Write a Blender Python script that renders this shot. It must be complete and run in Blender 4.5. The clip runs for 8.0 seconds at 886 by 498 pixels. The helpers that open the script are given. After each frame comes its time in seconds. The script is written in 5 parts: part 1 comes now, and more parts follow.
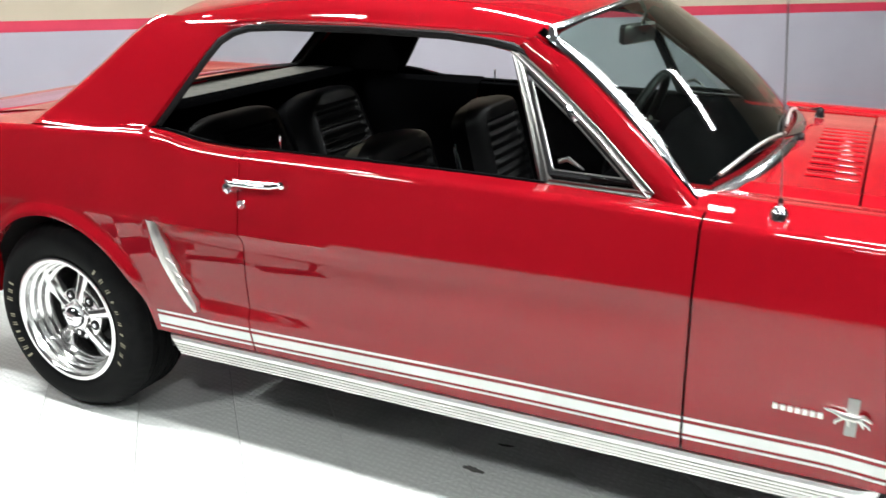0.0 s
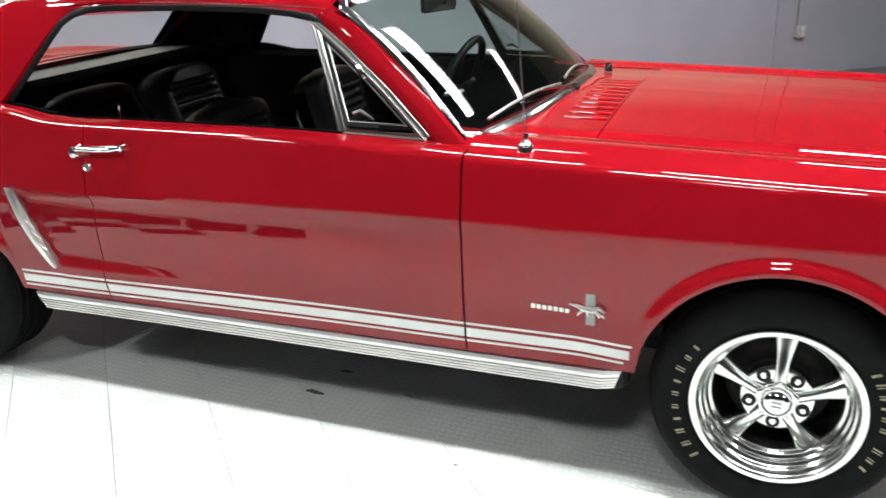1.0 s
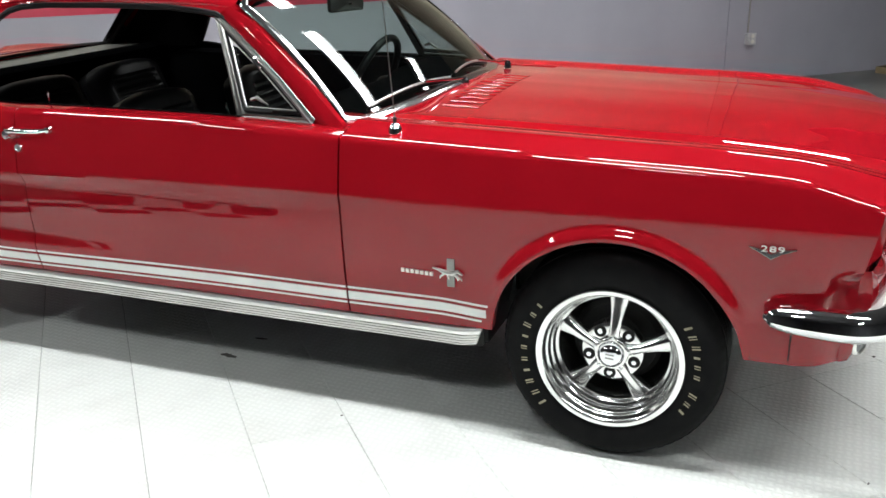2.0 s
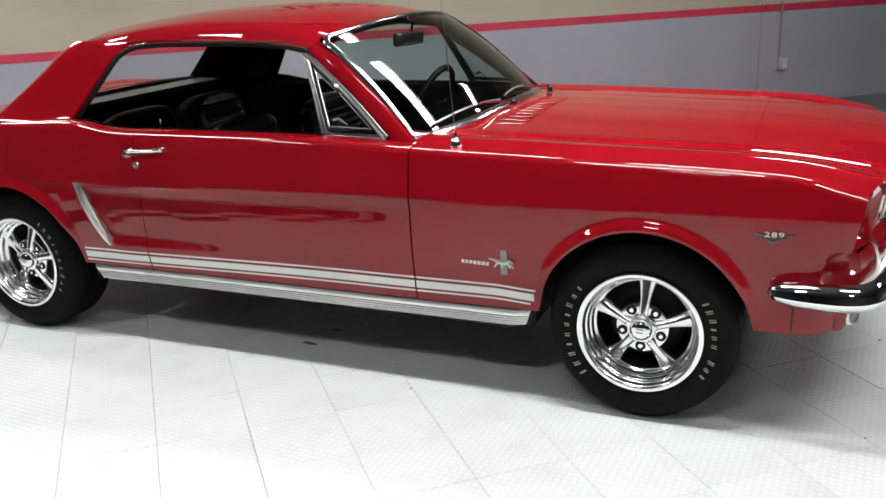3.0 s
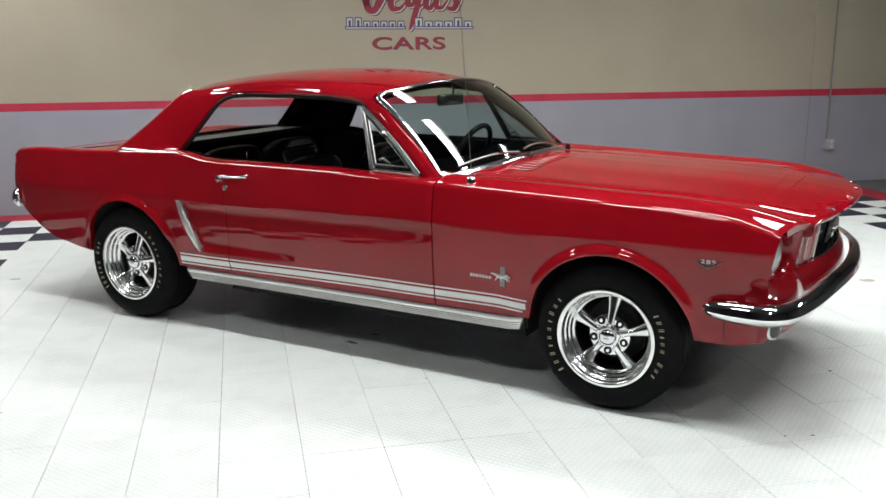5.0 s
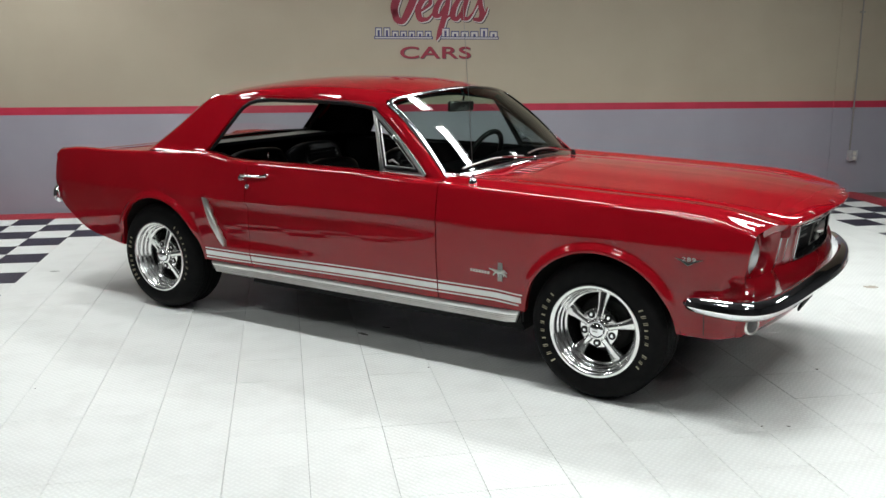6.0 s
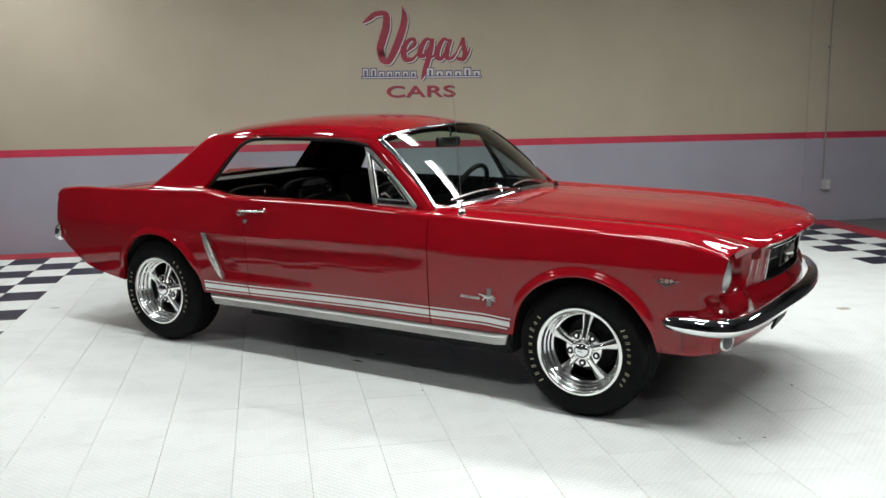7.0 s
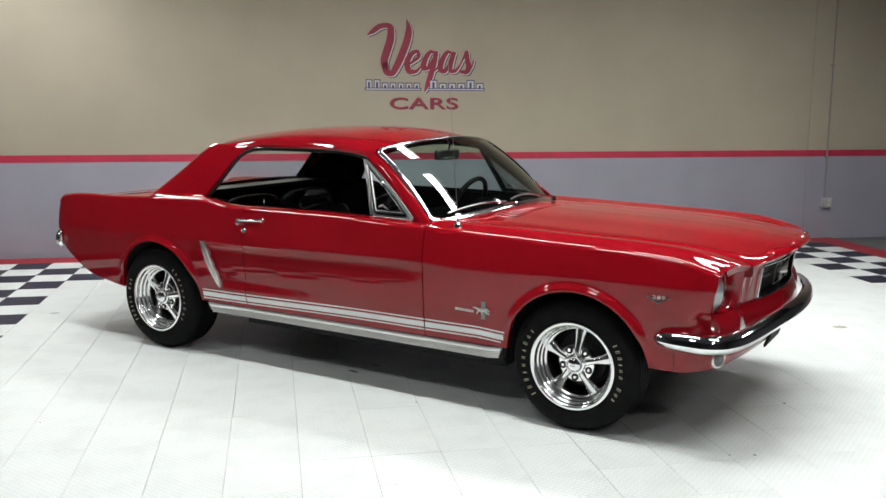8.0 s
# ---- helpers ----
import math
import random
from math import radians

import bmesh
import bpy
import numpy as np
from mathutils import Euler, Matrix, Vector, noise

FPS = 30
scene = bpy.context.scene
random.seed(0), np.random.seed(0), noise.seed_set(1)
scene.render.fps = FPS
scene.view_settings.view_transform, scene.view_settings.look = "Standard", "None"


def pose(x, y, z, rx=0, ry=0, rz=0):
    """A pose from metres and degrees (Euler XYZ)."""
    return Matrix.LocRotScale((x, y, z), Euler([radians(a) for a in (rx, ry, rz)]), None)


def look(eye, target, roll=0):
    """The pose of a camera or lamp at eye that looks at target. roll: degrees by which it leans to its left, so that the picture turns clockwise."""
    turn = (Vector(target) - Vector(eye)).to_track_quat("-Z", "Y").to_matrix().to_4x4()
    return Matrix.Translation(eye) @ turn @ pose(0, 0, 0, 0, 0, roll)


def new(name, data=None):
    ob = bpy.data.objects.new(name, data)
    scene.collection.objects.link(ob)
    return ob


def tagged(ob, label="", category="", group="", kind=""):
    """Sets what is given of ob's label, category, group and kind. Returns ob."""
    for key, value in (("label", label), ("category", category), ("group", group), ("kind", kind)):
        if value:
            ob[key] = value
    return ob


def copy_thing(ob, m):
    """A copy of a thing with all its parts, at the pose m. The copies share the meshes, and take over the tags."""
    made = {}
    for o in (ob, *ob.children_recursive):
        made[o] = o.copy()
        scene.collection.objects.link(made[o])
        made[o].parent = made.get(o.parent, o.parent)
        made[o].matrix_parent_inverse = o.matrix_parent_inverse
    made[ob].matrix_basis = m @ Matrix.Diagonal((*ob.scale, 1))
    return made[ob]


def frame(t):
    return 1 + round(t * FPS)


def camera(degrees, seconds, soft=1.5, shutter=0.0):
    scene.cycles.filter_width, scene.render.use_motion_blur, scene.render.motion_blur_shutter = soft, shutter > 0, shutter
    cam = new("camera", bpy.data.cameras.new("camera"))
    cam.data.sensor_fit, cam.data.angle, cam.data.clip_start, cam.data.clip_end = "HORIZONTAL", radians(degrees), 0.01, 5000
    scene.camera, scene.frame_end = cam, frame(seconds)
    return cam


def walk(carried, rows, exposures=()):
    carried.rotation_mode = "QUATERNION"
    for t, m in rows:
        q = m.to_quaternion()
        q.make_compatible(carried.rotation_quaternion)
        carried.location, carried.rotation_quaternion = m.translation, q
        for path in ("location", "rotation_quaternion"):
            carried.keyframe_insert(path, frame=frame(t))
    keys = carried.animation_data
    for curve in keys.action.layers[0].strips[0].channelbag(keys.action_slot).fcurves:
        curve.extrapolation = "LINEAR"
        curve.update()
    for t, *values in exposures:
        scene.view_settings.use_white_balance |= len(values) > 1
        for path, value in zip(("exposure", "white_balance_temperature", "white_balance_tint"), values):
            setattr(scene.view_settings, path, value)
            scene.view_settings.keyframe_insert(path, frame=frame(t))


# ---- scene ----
cam = camera(52.0, 8.0, shutter=0.25)
PATH = [
    (0, (2.255, -2.723, 1.45), (1.421, -1.021, 0.812), -0.1),
    (0.5, (2.503, -2.846, 1.439), (1.747, -1.118, 0.774), -1.8),
    (1, (2.708, -2.954, 1.454), (2.021, -1.203, 0.777), -1.7),
    (1.5, (2.947, -3.034, 1.45), (2.311, -1.254, 0.799), -1.9),
    (1.7, (3.046, -3.053, 1.445), (2.396, -1.284, 0.778), -1.5),
    (2.8, (3.253, -3.529, 1.469), (2.483, -1.785, 0.863), -2.6),
    (3, (3.29, -3.617, 1.489), (2.512, -1.873, 0.895), -2.6),
    (3.5, (3.496, -3.78, 1.492), (2.638, -2.04, 1.007), -2.2),
    (4, (3.673, -3.914, 1.493), (2.743, -2.214, 0.998), -1.7),
    (4.5, (3.811, -4.11, 1.477), (2.864, -2.4, 1.053), -1.3),
    (5, (3.906, -4.239, 1.496), (2.946, -2.542, 1.051), -0.3),
    (5.2, (3.961, -4.263, 1.497), (2.963, -2.585, 1.062), -0.2),
    (6.3, (4.245, -4.437, 1.493), (3.199, -2.784, 1.077), -0.0),
    (6.5, (4.265, -4.481, 1.501), (3.219, -2.823, 1.106), -0.2),
    (7, (4.284, -4.585, 1.496), (3.265, -2.899, 1.151), -0.7),
    (7.5, (4.318, -4.618, 1.507), (3.303, -2.927, 1.174), -0.6),
    (8, (4.337, -4.586, 1.511), (3.307, -2.902, 1.189), 0.2),
]
EXPOSURES = [(0.0, 0.78), (0.5, 0.62), (1.0, 0.44), (1.5, 0.36), (2.8, -0.10), (3.5, -0.05), (4.0, -0.07), (5.0, -0.24), (6.5, -0.41), (8.0, -0.25)]
walk(cam, [(t, look(eye, target, roll)) for t, eye, target, roll in PATH], exposures=EXPOSURES)

LAMP, LAMP_Z = 65.0, 3.3
# Rows of strip lamps: x, y, length, turn. Those at x = 4.6, 6.0, 6.95, -2.6 and (-0.9, -3.6) are fill, added to
# brighten floor, wall and flank.
LAMPS = [(2.55, -1.2, 1.25, 0), (-0.9, -1.2, 1.25, 0), (4.6, -1.2, 1.25, 0), (2.55, -3.6, 0.62, 0), (-0.9, -3.6, 0.8, 90), (6.0, -3.6, 0.6, 90), (1.05, 1.15, 1.25, 0), (3.0, 1.0, 1.75, 0), (3.5, 3.45, 1.25, 0), (6.95, 3.45, 1.25, 0), (-2.6, 0.0, 1.25, 0)]
# Scuffs and stains on the tiles: x, y, length, width, turn, tone, label.
MARKS = [
    (1.32, -0.622, 0.085, 0.030, -8, "scuff", "dark rubber scuff on the white tiles beside the car"),
    (1.36, -0.458, 0.060, 0.014, 5, "scuff", "dark rubber scuff on the tiles under the car"),
    (1.912, -0.879, 0.010, 0.008, 0, "scuff", "small dark speck on a white floor tile"),
    (3.505, 1.958, 0.13, 0.075, 30, "stain", "pale brown stain on the white floor tiles"),
    (-1.345, -0.622, 0.075, 0.016, 45, "scuff", "thin grey scuff on a white floor tile"),
    (3.540, -0.686, 0.016, 0.008, 20, "scuff", "small dark chip lying on a white tile"),
    (3.447, -0.744, 0.012, 0.006, 70, "scuff", "small dark chip lying on a white tile"),
    (3.507, 0.102, 0.014, 0.012, 0, "scuff", "small dark speck on a white floor tile"),
    (0.563, -2.071, 0.012, 0.005, 20, "scuff", "small dark speck on a white floor tile"),
]

# ---- the place's plan ----
# World: the car stands along +x (rear axle x = 0, front axle x = 2.743); the room is turned by ROOM degrees.
ROOM = radians(42.0)
ROOM_M = Matrix.Rotation(ROOM, 4, "Z")
WALL_V, TILE, EDGE_U, EDGE_V = 2.93, 0.305, -1.60, 2.582
CEIL = 3.7
U0, U1, V0 = -4.6, 8.8, -9.6


# ---- world, lamps ----
world = bpy.data.worlds.new("world")
scene.world = world
world.use_nodes = True
world.node_tree.nodes["Background"].inputs[0].default_value = (0.0, 0.0, 0.0, 1)
world.node_tree.nodes["Background"].inputs[1].default_value = 0.05


# ---- materials ----
def mat(name, color, rough=0.5, metal=0.0, coat=0.0, coat_rough=0.03, spec=0.5):
    m = bpy.data.materials.new(name)
    m.use_nodes = True
    b = m.node_tree.nodes["Principled BSDF"]
    b.inputs["Base Color"].default_value = (*color, 1)
    b.inputs["Roughness"].default_value = rough
    b.inputs["Metallic"].default_value = metal
    b.inputs["Coat Weight"].default_value = coat
    b.inputs["Coat Roughness"].default_value = coat_rough
    b.inputs["Specular IOR Level"].default_value = spec
    return m


def node(m, kind, **values):
    n = m.node_tree.nodes.new(kind)
    for key, value in values.items():
        n.inputs[key.replace("_", " ")].default_value = value
    return n


def wire(m, a, out, b, into):
    m.node_tree.links.new(a.outputs[out], b.inputs[into])


def coords(m, scale=(1, 1, 1)):
    c, mp = m.node_tree.nodes.new("ShaderNodeTexCoord"), m.node_tree.nodes.new("ShaderNodeMapping")
    mp.inputs["Scale"].default_value = scale
    wire(m, c, "Object", mp, "Vector")
    return mp


def vary(m, a, b, scale, detail=5.0, lo=0.35, hi=0.65, stretch=(1, 1, 1), rough=None):
    """Noise between two base colours; rough: the range of the roughness that goes with it."""
    bsdf = m.node_tree.nodes["Principled BSDF"]
    n = node(m, "ShaderNodeTexNoise", Scale=scale, Detail=detail)
    wire(m, coords(m, stretch), "Vector", n, "Vector")
    r = m.node_tree.nodes.new("ShaderNodeValToRGB")
    r.color_ramp.elements[0].position, r.color_ramp.elements[0].color = lo, (*a, 1)
    r.color_ramp.elements[1].position, r.color_ramp.elements[1].color = hi, (*b, 1)
    wire(m, n, "Fac", r, "Fac")
    wire(m, r, "Color", bsdf, "Base Color")
    if rough:
        k = node(m, "ShaderNodeMapRange", To_Min=rough[0], To_Max=rough[1])
        wire(m, n, "Fac", k, "Value")
        wire(m, k, "Result", bsdf, "Roughness")
    return m


def relief(m, scale, strength, distance=0.002, detail=4.0, stretch=(1, 1, 1), coat=False):
    bsdf = m.node_tree.nodes["Principled BSDF"]
    n = node(m, "ShaderNodeTexNoise", Scale=scale, Detail=detail)
    wire(m, coords(m, stretch), "Vector", n, "Vector")
    b = node(m, "ShaderNodeBump", Strength=strength, Distance=distance)
    wire(m, n, "Fac", b, "Height")
    wire(m, b, "Normal", bsdf, "Normal")
    if coat:
        wire(m, b, "Normal", bsdf, "Coat Normal")
    return m


RED = mat("red_paint", (0.255, 0.0036, 0.0085), 0.6, 0.0, 1.0, 0.015, 0.0)
vary(RED, (0.247, 0.0033, 0.0080), (0.263, 0.0040, 0.0090), 3.0)
relief(RED, 7.0, 0.03, 0.004, 2.0, coat=True)
CHROME = mat("chrome", (0.86, 0.87, 0.89), 0.05, 1.0)
relief(CHROME, 30.0, 0.03, 0.002, 2.0)
POLISHED = mat("polished_alloy", (0.92, 0.92, 0.91), 0.17, 1.0)
relief(POLISHED, 24.0, 0.04, 0.002, 2.0)
SATIN = mat("satin_bright_trim", (0.26, 0.255, 0.245), 0.34, 1.0)
TRIM = mat("windshield_bright_trim", (0.50, 0.50, 0.51), 0.16, 1.0)
STAINLESS = mat("stainless_trim", (0.72, 0.71, 0.68), 0.34, 1.0)
ALUMINIUM = mat("anodised_aluminium", (0.88, 0.87, 0.85), 0.42, 1.0)
vary(ALUMINIUM, (0.82, 0.81, 0.79), (0.92, 0.91, 0.89), 9.0, stretch=(1, 1, 6))
WHITE = mat("white_stripe_vinyl", (0.82, 0.82, 0.80), 0.35, 0.0, 0.4, 0.06)
vary(WHITE, (0.78, 0.78, 0.76), (0.84, 0.84, 0.82), 14.0)
RUBBER = mat("tyre_rubber", (0.005, 0.005, 0.0052), 0.65, spec=0.09)
vary(RUBBER, (0.0035, 0.0035, 0.004), (0.007, 0.0068, 0.0068), 22.0, rough=(0.55, 0.8))
LETTER = mat("aged_white_rubber", (0.32, 0.29, 0.19), 0.6)
vary(LETTER, (0.26, 0.23, 0.15), (0.36, 0.33, 0.23), 40.0)
SEAL = mat("black_weatherstrip", (0.006, 0.006, 0.0065), 0.6, spec=0.2)
BLACK = mat("black_underbody", (0.012, 0.012, 0.012), 0.8)
vary(BLACK, (0.004, 0.004, 0.004), (0.010, 0.0095, 0.009), 9.0)
VINYL = mat("black_vinyl", (0.003, 0.003, 0.0034), 0.38, spec=0.13)
relief(VINYL, 160.0, 0.25, 0.001)
VINYL_DULL = mat("dull_black_trim", (0.0018, 0.0018, 0.0020), 0.8, spec=0.0)
CARPET = mat("black_carpet", (0.005, 0.005, 0.0055), 0.95, spec=0.1)
relief(CARPET, 400.0, 0.6, 0.003)
TRAY = mat("grey_tray_board", (0.13, 0.125, 0.11), 0.85)
vary(TRAY, (0.07, 0.067, 0.058), (0.10, 0.095, 0.082), 30.0)
HEADLINER = mat("black_headliner", (0.004, 0.004, 0.004), 0.85, spec=0.15)
TURN_LENS = mat("smoked_lamp_glass", (0.10, 0.10, 0.10), 0.3, 0.0, 0.0, 0.02, 0.2)
relief(TURN_LENS, 80.0, 0.4, 0.004, 1.0)
LENS = mat("clear_lamp_glass", (0.42, 0.44, 0.44), 0.10, 0.0, 1.0, 0.02)
relief(LENS, 60.0, 0.5, 0.004, 1.0)
AMBER = mat("red_lamp_lens", (0.35, 0.01, 0.01), 0.12, 0.0, 1.0)
BADGE_BLACK = mat("black_enamel", (0.01, 0.01, 0.012), 0.2, 0.0, 0.6)
ROCKER_IN = mat("dark_groove", (0.05, 0.05, 0.052), 0.6)


def glass(name, tint, gloss_rough=0.0):
    """A thin pane: tinted see-through, with a mirror coat by Fresnel."""
    m = bpy.data.materials.new(name)
    m.use_nodes = True
    t = m.node_tree
    t.nodes.remove(t.nodes["Principled BSDF"])
    out = t.nodes["Material Output"]
    tr = node(m, "ShaderNodeBsdfTransparent", Color=(*tint, 1))
    gl = node(m, "ShaderNodeBsdfGlossy", Color=(1, 1, 1, 1), Roughness=gloss_rough)
    fr = node(m, "ShaderNodeFresnel", IOR=1.5)
    mx = t.nodes.new("ShaderNodeMixShader")
    wire(m, fr, "Fac", mx, 0)
    wire(m, tr, "BSDF", mx, 1)
    wire(m, gl, "BSDF", mx, 2)
    wire(m, mx, "Shader", out, "Surface")
    return m


SHIELD = glass("tinted_windshield_glass", (0.51, 0.65, 0.58))
CLEAR = glass("clear_glass", (0.86, 0.88, 0.88))


# ---- mesh helpers ----
def mesh_of(name, verts, faces, material, smooth=True, angle=40):
    me = bpy.data.meshes.new(name)
    me.from_pydata([tuple(map(float, v)) for v in verts], [], faces)
    me.materials.append(material)
    if smooth:
        me.polygons.foreach_set("use_smooth", [True] * len(me.polygons))
        me.set_sharp_from_angle(angle=radians(angle))
    me.update()
    return me


def child(name, me, parent, label=""):
    ob = new(name, me)
    ob.parent = parent
    if label:
        ob["label"] = label
    return ob


class Geo:
    """Vertices and faces gathered for one mesh."""

    def __init__(self):
        self.v, self.f = [], []

    def grid(self, p, close_u=False, close_v=False, flip=False):
        """Quads over an array of points, n rows by m columns."""
        p = np.asarray(p, float)
        n, m = p.shape[:2]
        base = len(self.v)
        self.v += [tuple(q) for q in p.reshape(-1, 3)]
        for i in range(n if close_u else n - 1):
            for j in range(m if close_v else m - 1):
                a, b = base + i * m + j, base + i * m + (j + 1) % m
                c, d = base + (i + 1) % n * m + (j + 1) % m, base + (i + 1) % n * m + j
                self.f.append((a, d, c, b) if flip else (a, b, c, d))
        return self

    def poly(self, pts, flip=False):
        base = len(self.v)
        self.v += [tuple(q) for q in pts]
        r = list(range(base, base + len(pts)))
        self.f.append(tuple(r[::-1] if flip else r))
        return self

    def box(self, lo, hi):
        (x0, y0, z0), (x1, y1, z1) = lo, hi
        b = len(self.v)
        self.v += [(x, y, z) for x in (x0, x1) for y in (y0, y1) for z in (z0, z1)]
        self.f += [tuple(b + i for i in q) for q in ((0, 1, 3, 2), (4, 6, 7, 5), (0, 4, 5, 1), (2, 3, 7, 6), (0, 2, 6, 4), (1, 5, 7, 3))]
        return self

    def lathe(self, profile, n=64, axis="y", centre=(0, 0, 0)):
        """profile: rows of (radius, along)."""
        a = np.linspace(0, 2 * np.pi, n, endpoint=False)
        pr = np.asarray(profile, float)
        r, h = pr[:, 0][None, :], pr[:, 1][None, :] + 0 * a[:, None]
        c, s = np.cos(a)[:, None] * r, np.sin(a)[:, None] * r
        p = np.stack({"y": (c, h, s), "z": (c, s, h), "x": (h, c, s)}[axis], -1) + np.array(centre)
        return self.grid(p, close_u=True)

    def tube(self, path, radius, n=10, cap=True):
        """A round bar along a path; radius: a number, or one for each point."""
        p = np.asarray(path, float)
        rad = np.broadcast_to(np.asarray(radius, float), (len(p),))
        t = np.gradient(p, axis=0)
        t /= np.linalg.norm(t, axis=1)[:, None] + 1e-12
        up = np.array([0, 0, 1.0]) if abs(t[0][2]) < 0.9 else np.array([0, 1.0, 0])
        rings = []
        for q, d, r in zip(p, t, rad):
            side = np.cross(d, up)
            side /= np.linalg.norm(side) + 1e-12
            top = np.cross(side, d)
            up = top
            a = np.linspace(0, 2 * np.pi, n, endpoint=False)[:, None]
            rings.append(q + r * (np.cos(a) * side + np.sin(a) * top))
        self.grid(rings, close_v=True)
        if cap:
            self.poly(rings[0], True), self.poly(rings[-1])
        return self

    def sweep(self, path, profile, out, cap=True):
        """A profile of (outward, up) offsets along a path; out: the outward direction at each point."""
        p, o = np.asarray(path, float), np.asarray(out, float)
        pr = np.asarray(profile, float)
        rings = p[:, None] + o[:, None] * pr[None, :, :1] + np.array([0, 0, 1.0]) * pr[None, :, 1:]
        self.grid(rings, close_v=True)
        if cap:
            self.poly(rings[0], True), self.poly(rings[-1])
        return self

    def mesh(self, name, material, smooth=True, angle=40, mirror=False):
        v, f = self.v, self.f
        if mirror:
            v, f = [(x, -y, z) for x, y, z in v], [t[::-1] for t in f]
        return mesh_of(name, v, f, material, smooth, angle)


def smoothstep(a, b, x):
    t = np.clip((np.asarray(x, float) - a) / (b - a), 0, 1)
    return t * t * (3 - 2 * t)


def smoothstep_scalar(a, b, x):
    return float(smoothstep(a, b, x))


def curve_at(table, x):
    """A smooth curve through (x, value) rows."""
    t = np.array(table, float)
    xs, ys = t[:, 0], t[:, 1]
    x = np.asarray(x, float)
    h, d = np.diff(xs), np.diff(ys) / np.diff(xs)
    s = np.r_[d[0], (d[:-1] * h[1:] + d[1:] * h[:-1]) / (h[1:] + h[:-1]), d[-1]]
    flat = np.r_[False, d[:-1] * d[1:] <= 0, False]
    s[flat] = 0
    i = np.clip(np.searchsorted(xs, x) - 1, 0, len(xs) - 2)
    u = np.clip((x - xs[i]) / h[i], 0, 1)
    return (1 + 2 * u) * (1 - u) ** 2 * ys[i] + u * (1 - u) ** 2 * h[i] * s[i] + u * u * (3 - 2 * u) * ys[i + 1] + u * u * (u - 1) * h[i] * s[i + 1]


def thing(name, label, category, group="", at=(0, 0, 0)):
    ob = new(name)
    ob.location = at
    ob.empty_display_size = 0.1
    return tagged(ob, label, category, group)


# ---- the room ----
def room_box(name, u0, u1, v0, v1, z0, z1, material, label, category, kind="structure"):
    ob = new(name, Geo().box((u0, v0, z0), (u1, v1, z1)).mesh(name, material, smooth=False))
    ob.matrix_world = ROOM_M
    return tagged(ob, label, category, kind=kind)

CREAM = mat("cream_wall_paint", (0.46, 0.40, 0.30), 0.75)
vary(CREAM, (0.345, 0.299, 0.226), (0.372, 0.325, 0.246), 1.3, 6.0)
relief(CREAM, 55.0, 0.12, 0.003)
LAVENDER = mat("lavender_grey_wall_paint", (0.36, 0.355, 0.40), 0.6)
vary(LAVENDER, (0.278, 0.269, 0.309), (0.302, 0.293, 0.334), 1.7, 6.0)
relief(LAVENDER, 55.0, 0.12, 0.003)
CRIMSON = mat("crimson_wall_paint", (0.42, 0.018, 0.050), 0.6)
vary(CRIMSON, (0.39, 0.016, 0.045), (0.45, 0.021, 0.056), 6.0)
GREY_WALL = mat("grey_wall_paint", (0.16, 0.16, 0.17), 0.8)
vary(GREY_WALL, (0.05, 0.05, 0.055), (0.07, 0.07, 0.075), 1.1)
CEILING = mat("dark_ceiling", (0.10, 0.10, 0.105), 0.9)
vary(CEILING, (0.035, 0.035, 0.037), (0.05, 0.05, 0.052), 1.4)
CONCRETE = mat("stained_concrete", (0.13, 0.13, 0.125), 0.45)
vary(CONCRETE, (0.09, 0.09, 0.087), (0.17, 0.168, 0.16), 2.2, 8.0, rough=(0.3, 0.6))
NAVY = mat("navy_sign_paint", (0.045, 0.045, 0.14), 0.6)
SIGN_RED = mat("crimson_sign_paint", (0.24, 0.015, 0.036), 0.6)
vary(SIGN_RED, (0.22, 0.013, 0.032), (0.26, 0.017, 0.040), 9.0)
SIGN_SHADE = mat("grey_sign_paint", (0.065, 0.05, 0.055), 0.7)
SIGN_PALE = mat("pale_sign_paint", (0.50, 0.48, 0.47), 0.7)
CONDUIT = mat("painted_conduit", (0.25, 0.235, 0.225), 0.85, spec=0.2)
BOX_GREY = mat("galvanised_box", (0.46, 0.46, 0.47), 0.5, 0.4)
vary(BOX_GREY, (0.40, 0.40, 0.41), (0.52, 0.52, 0.53), 40.0)
TAN = mat("tan_cardboard", (0.36, 0.27, 0.15), 0.8)
vary(TAN, (0.19, 0.14, 0.075), (0.24, 0.18, 0.10), 8.0)


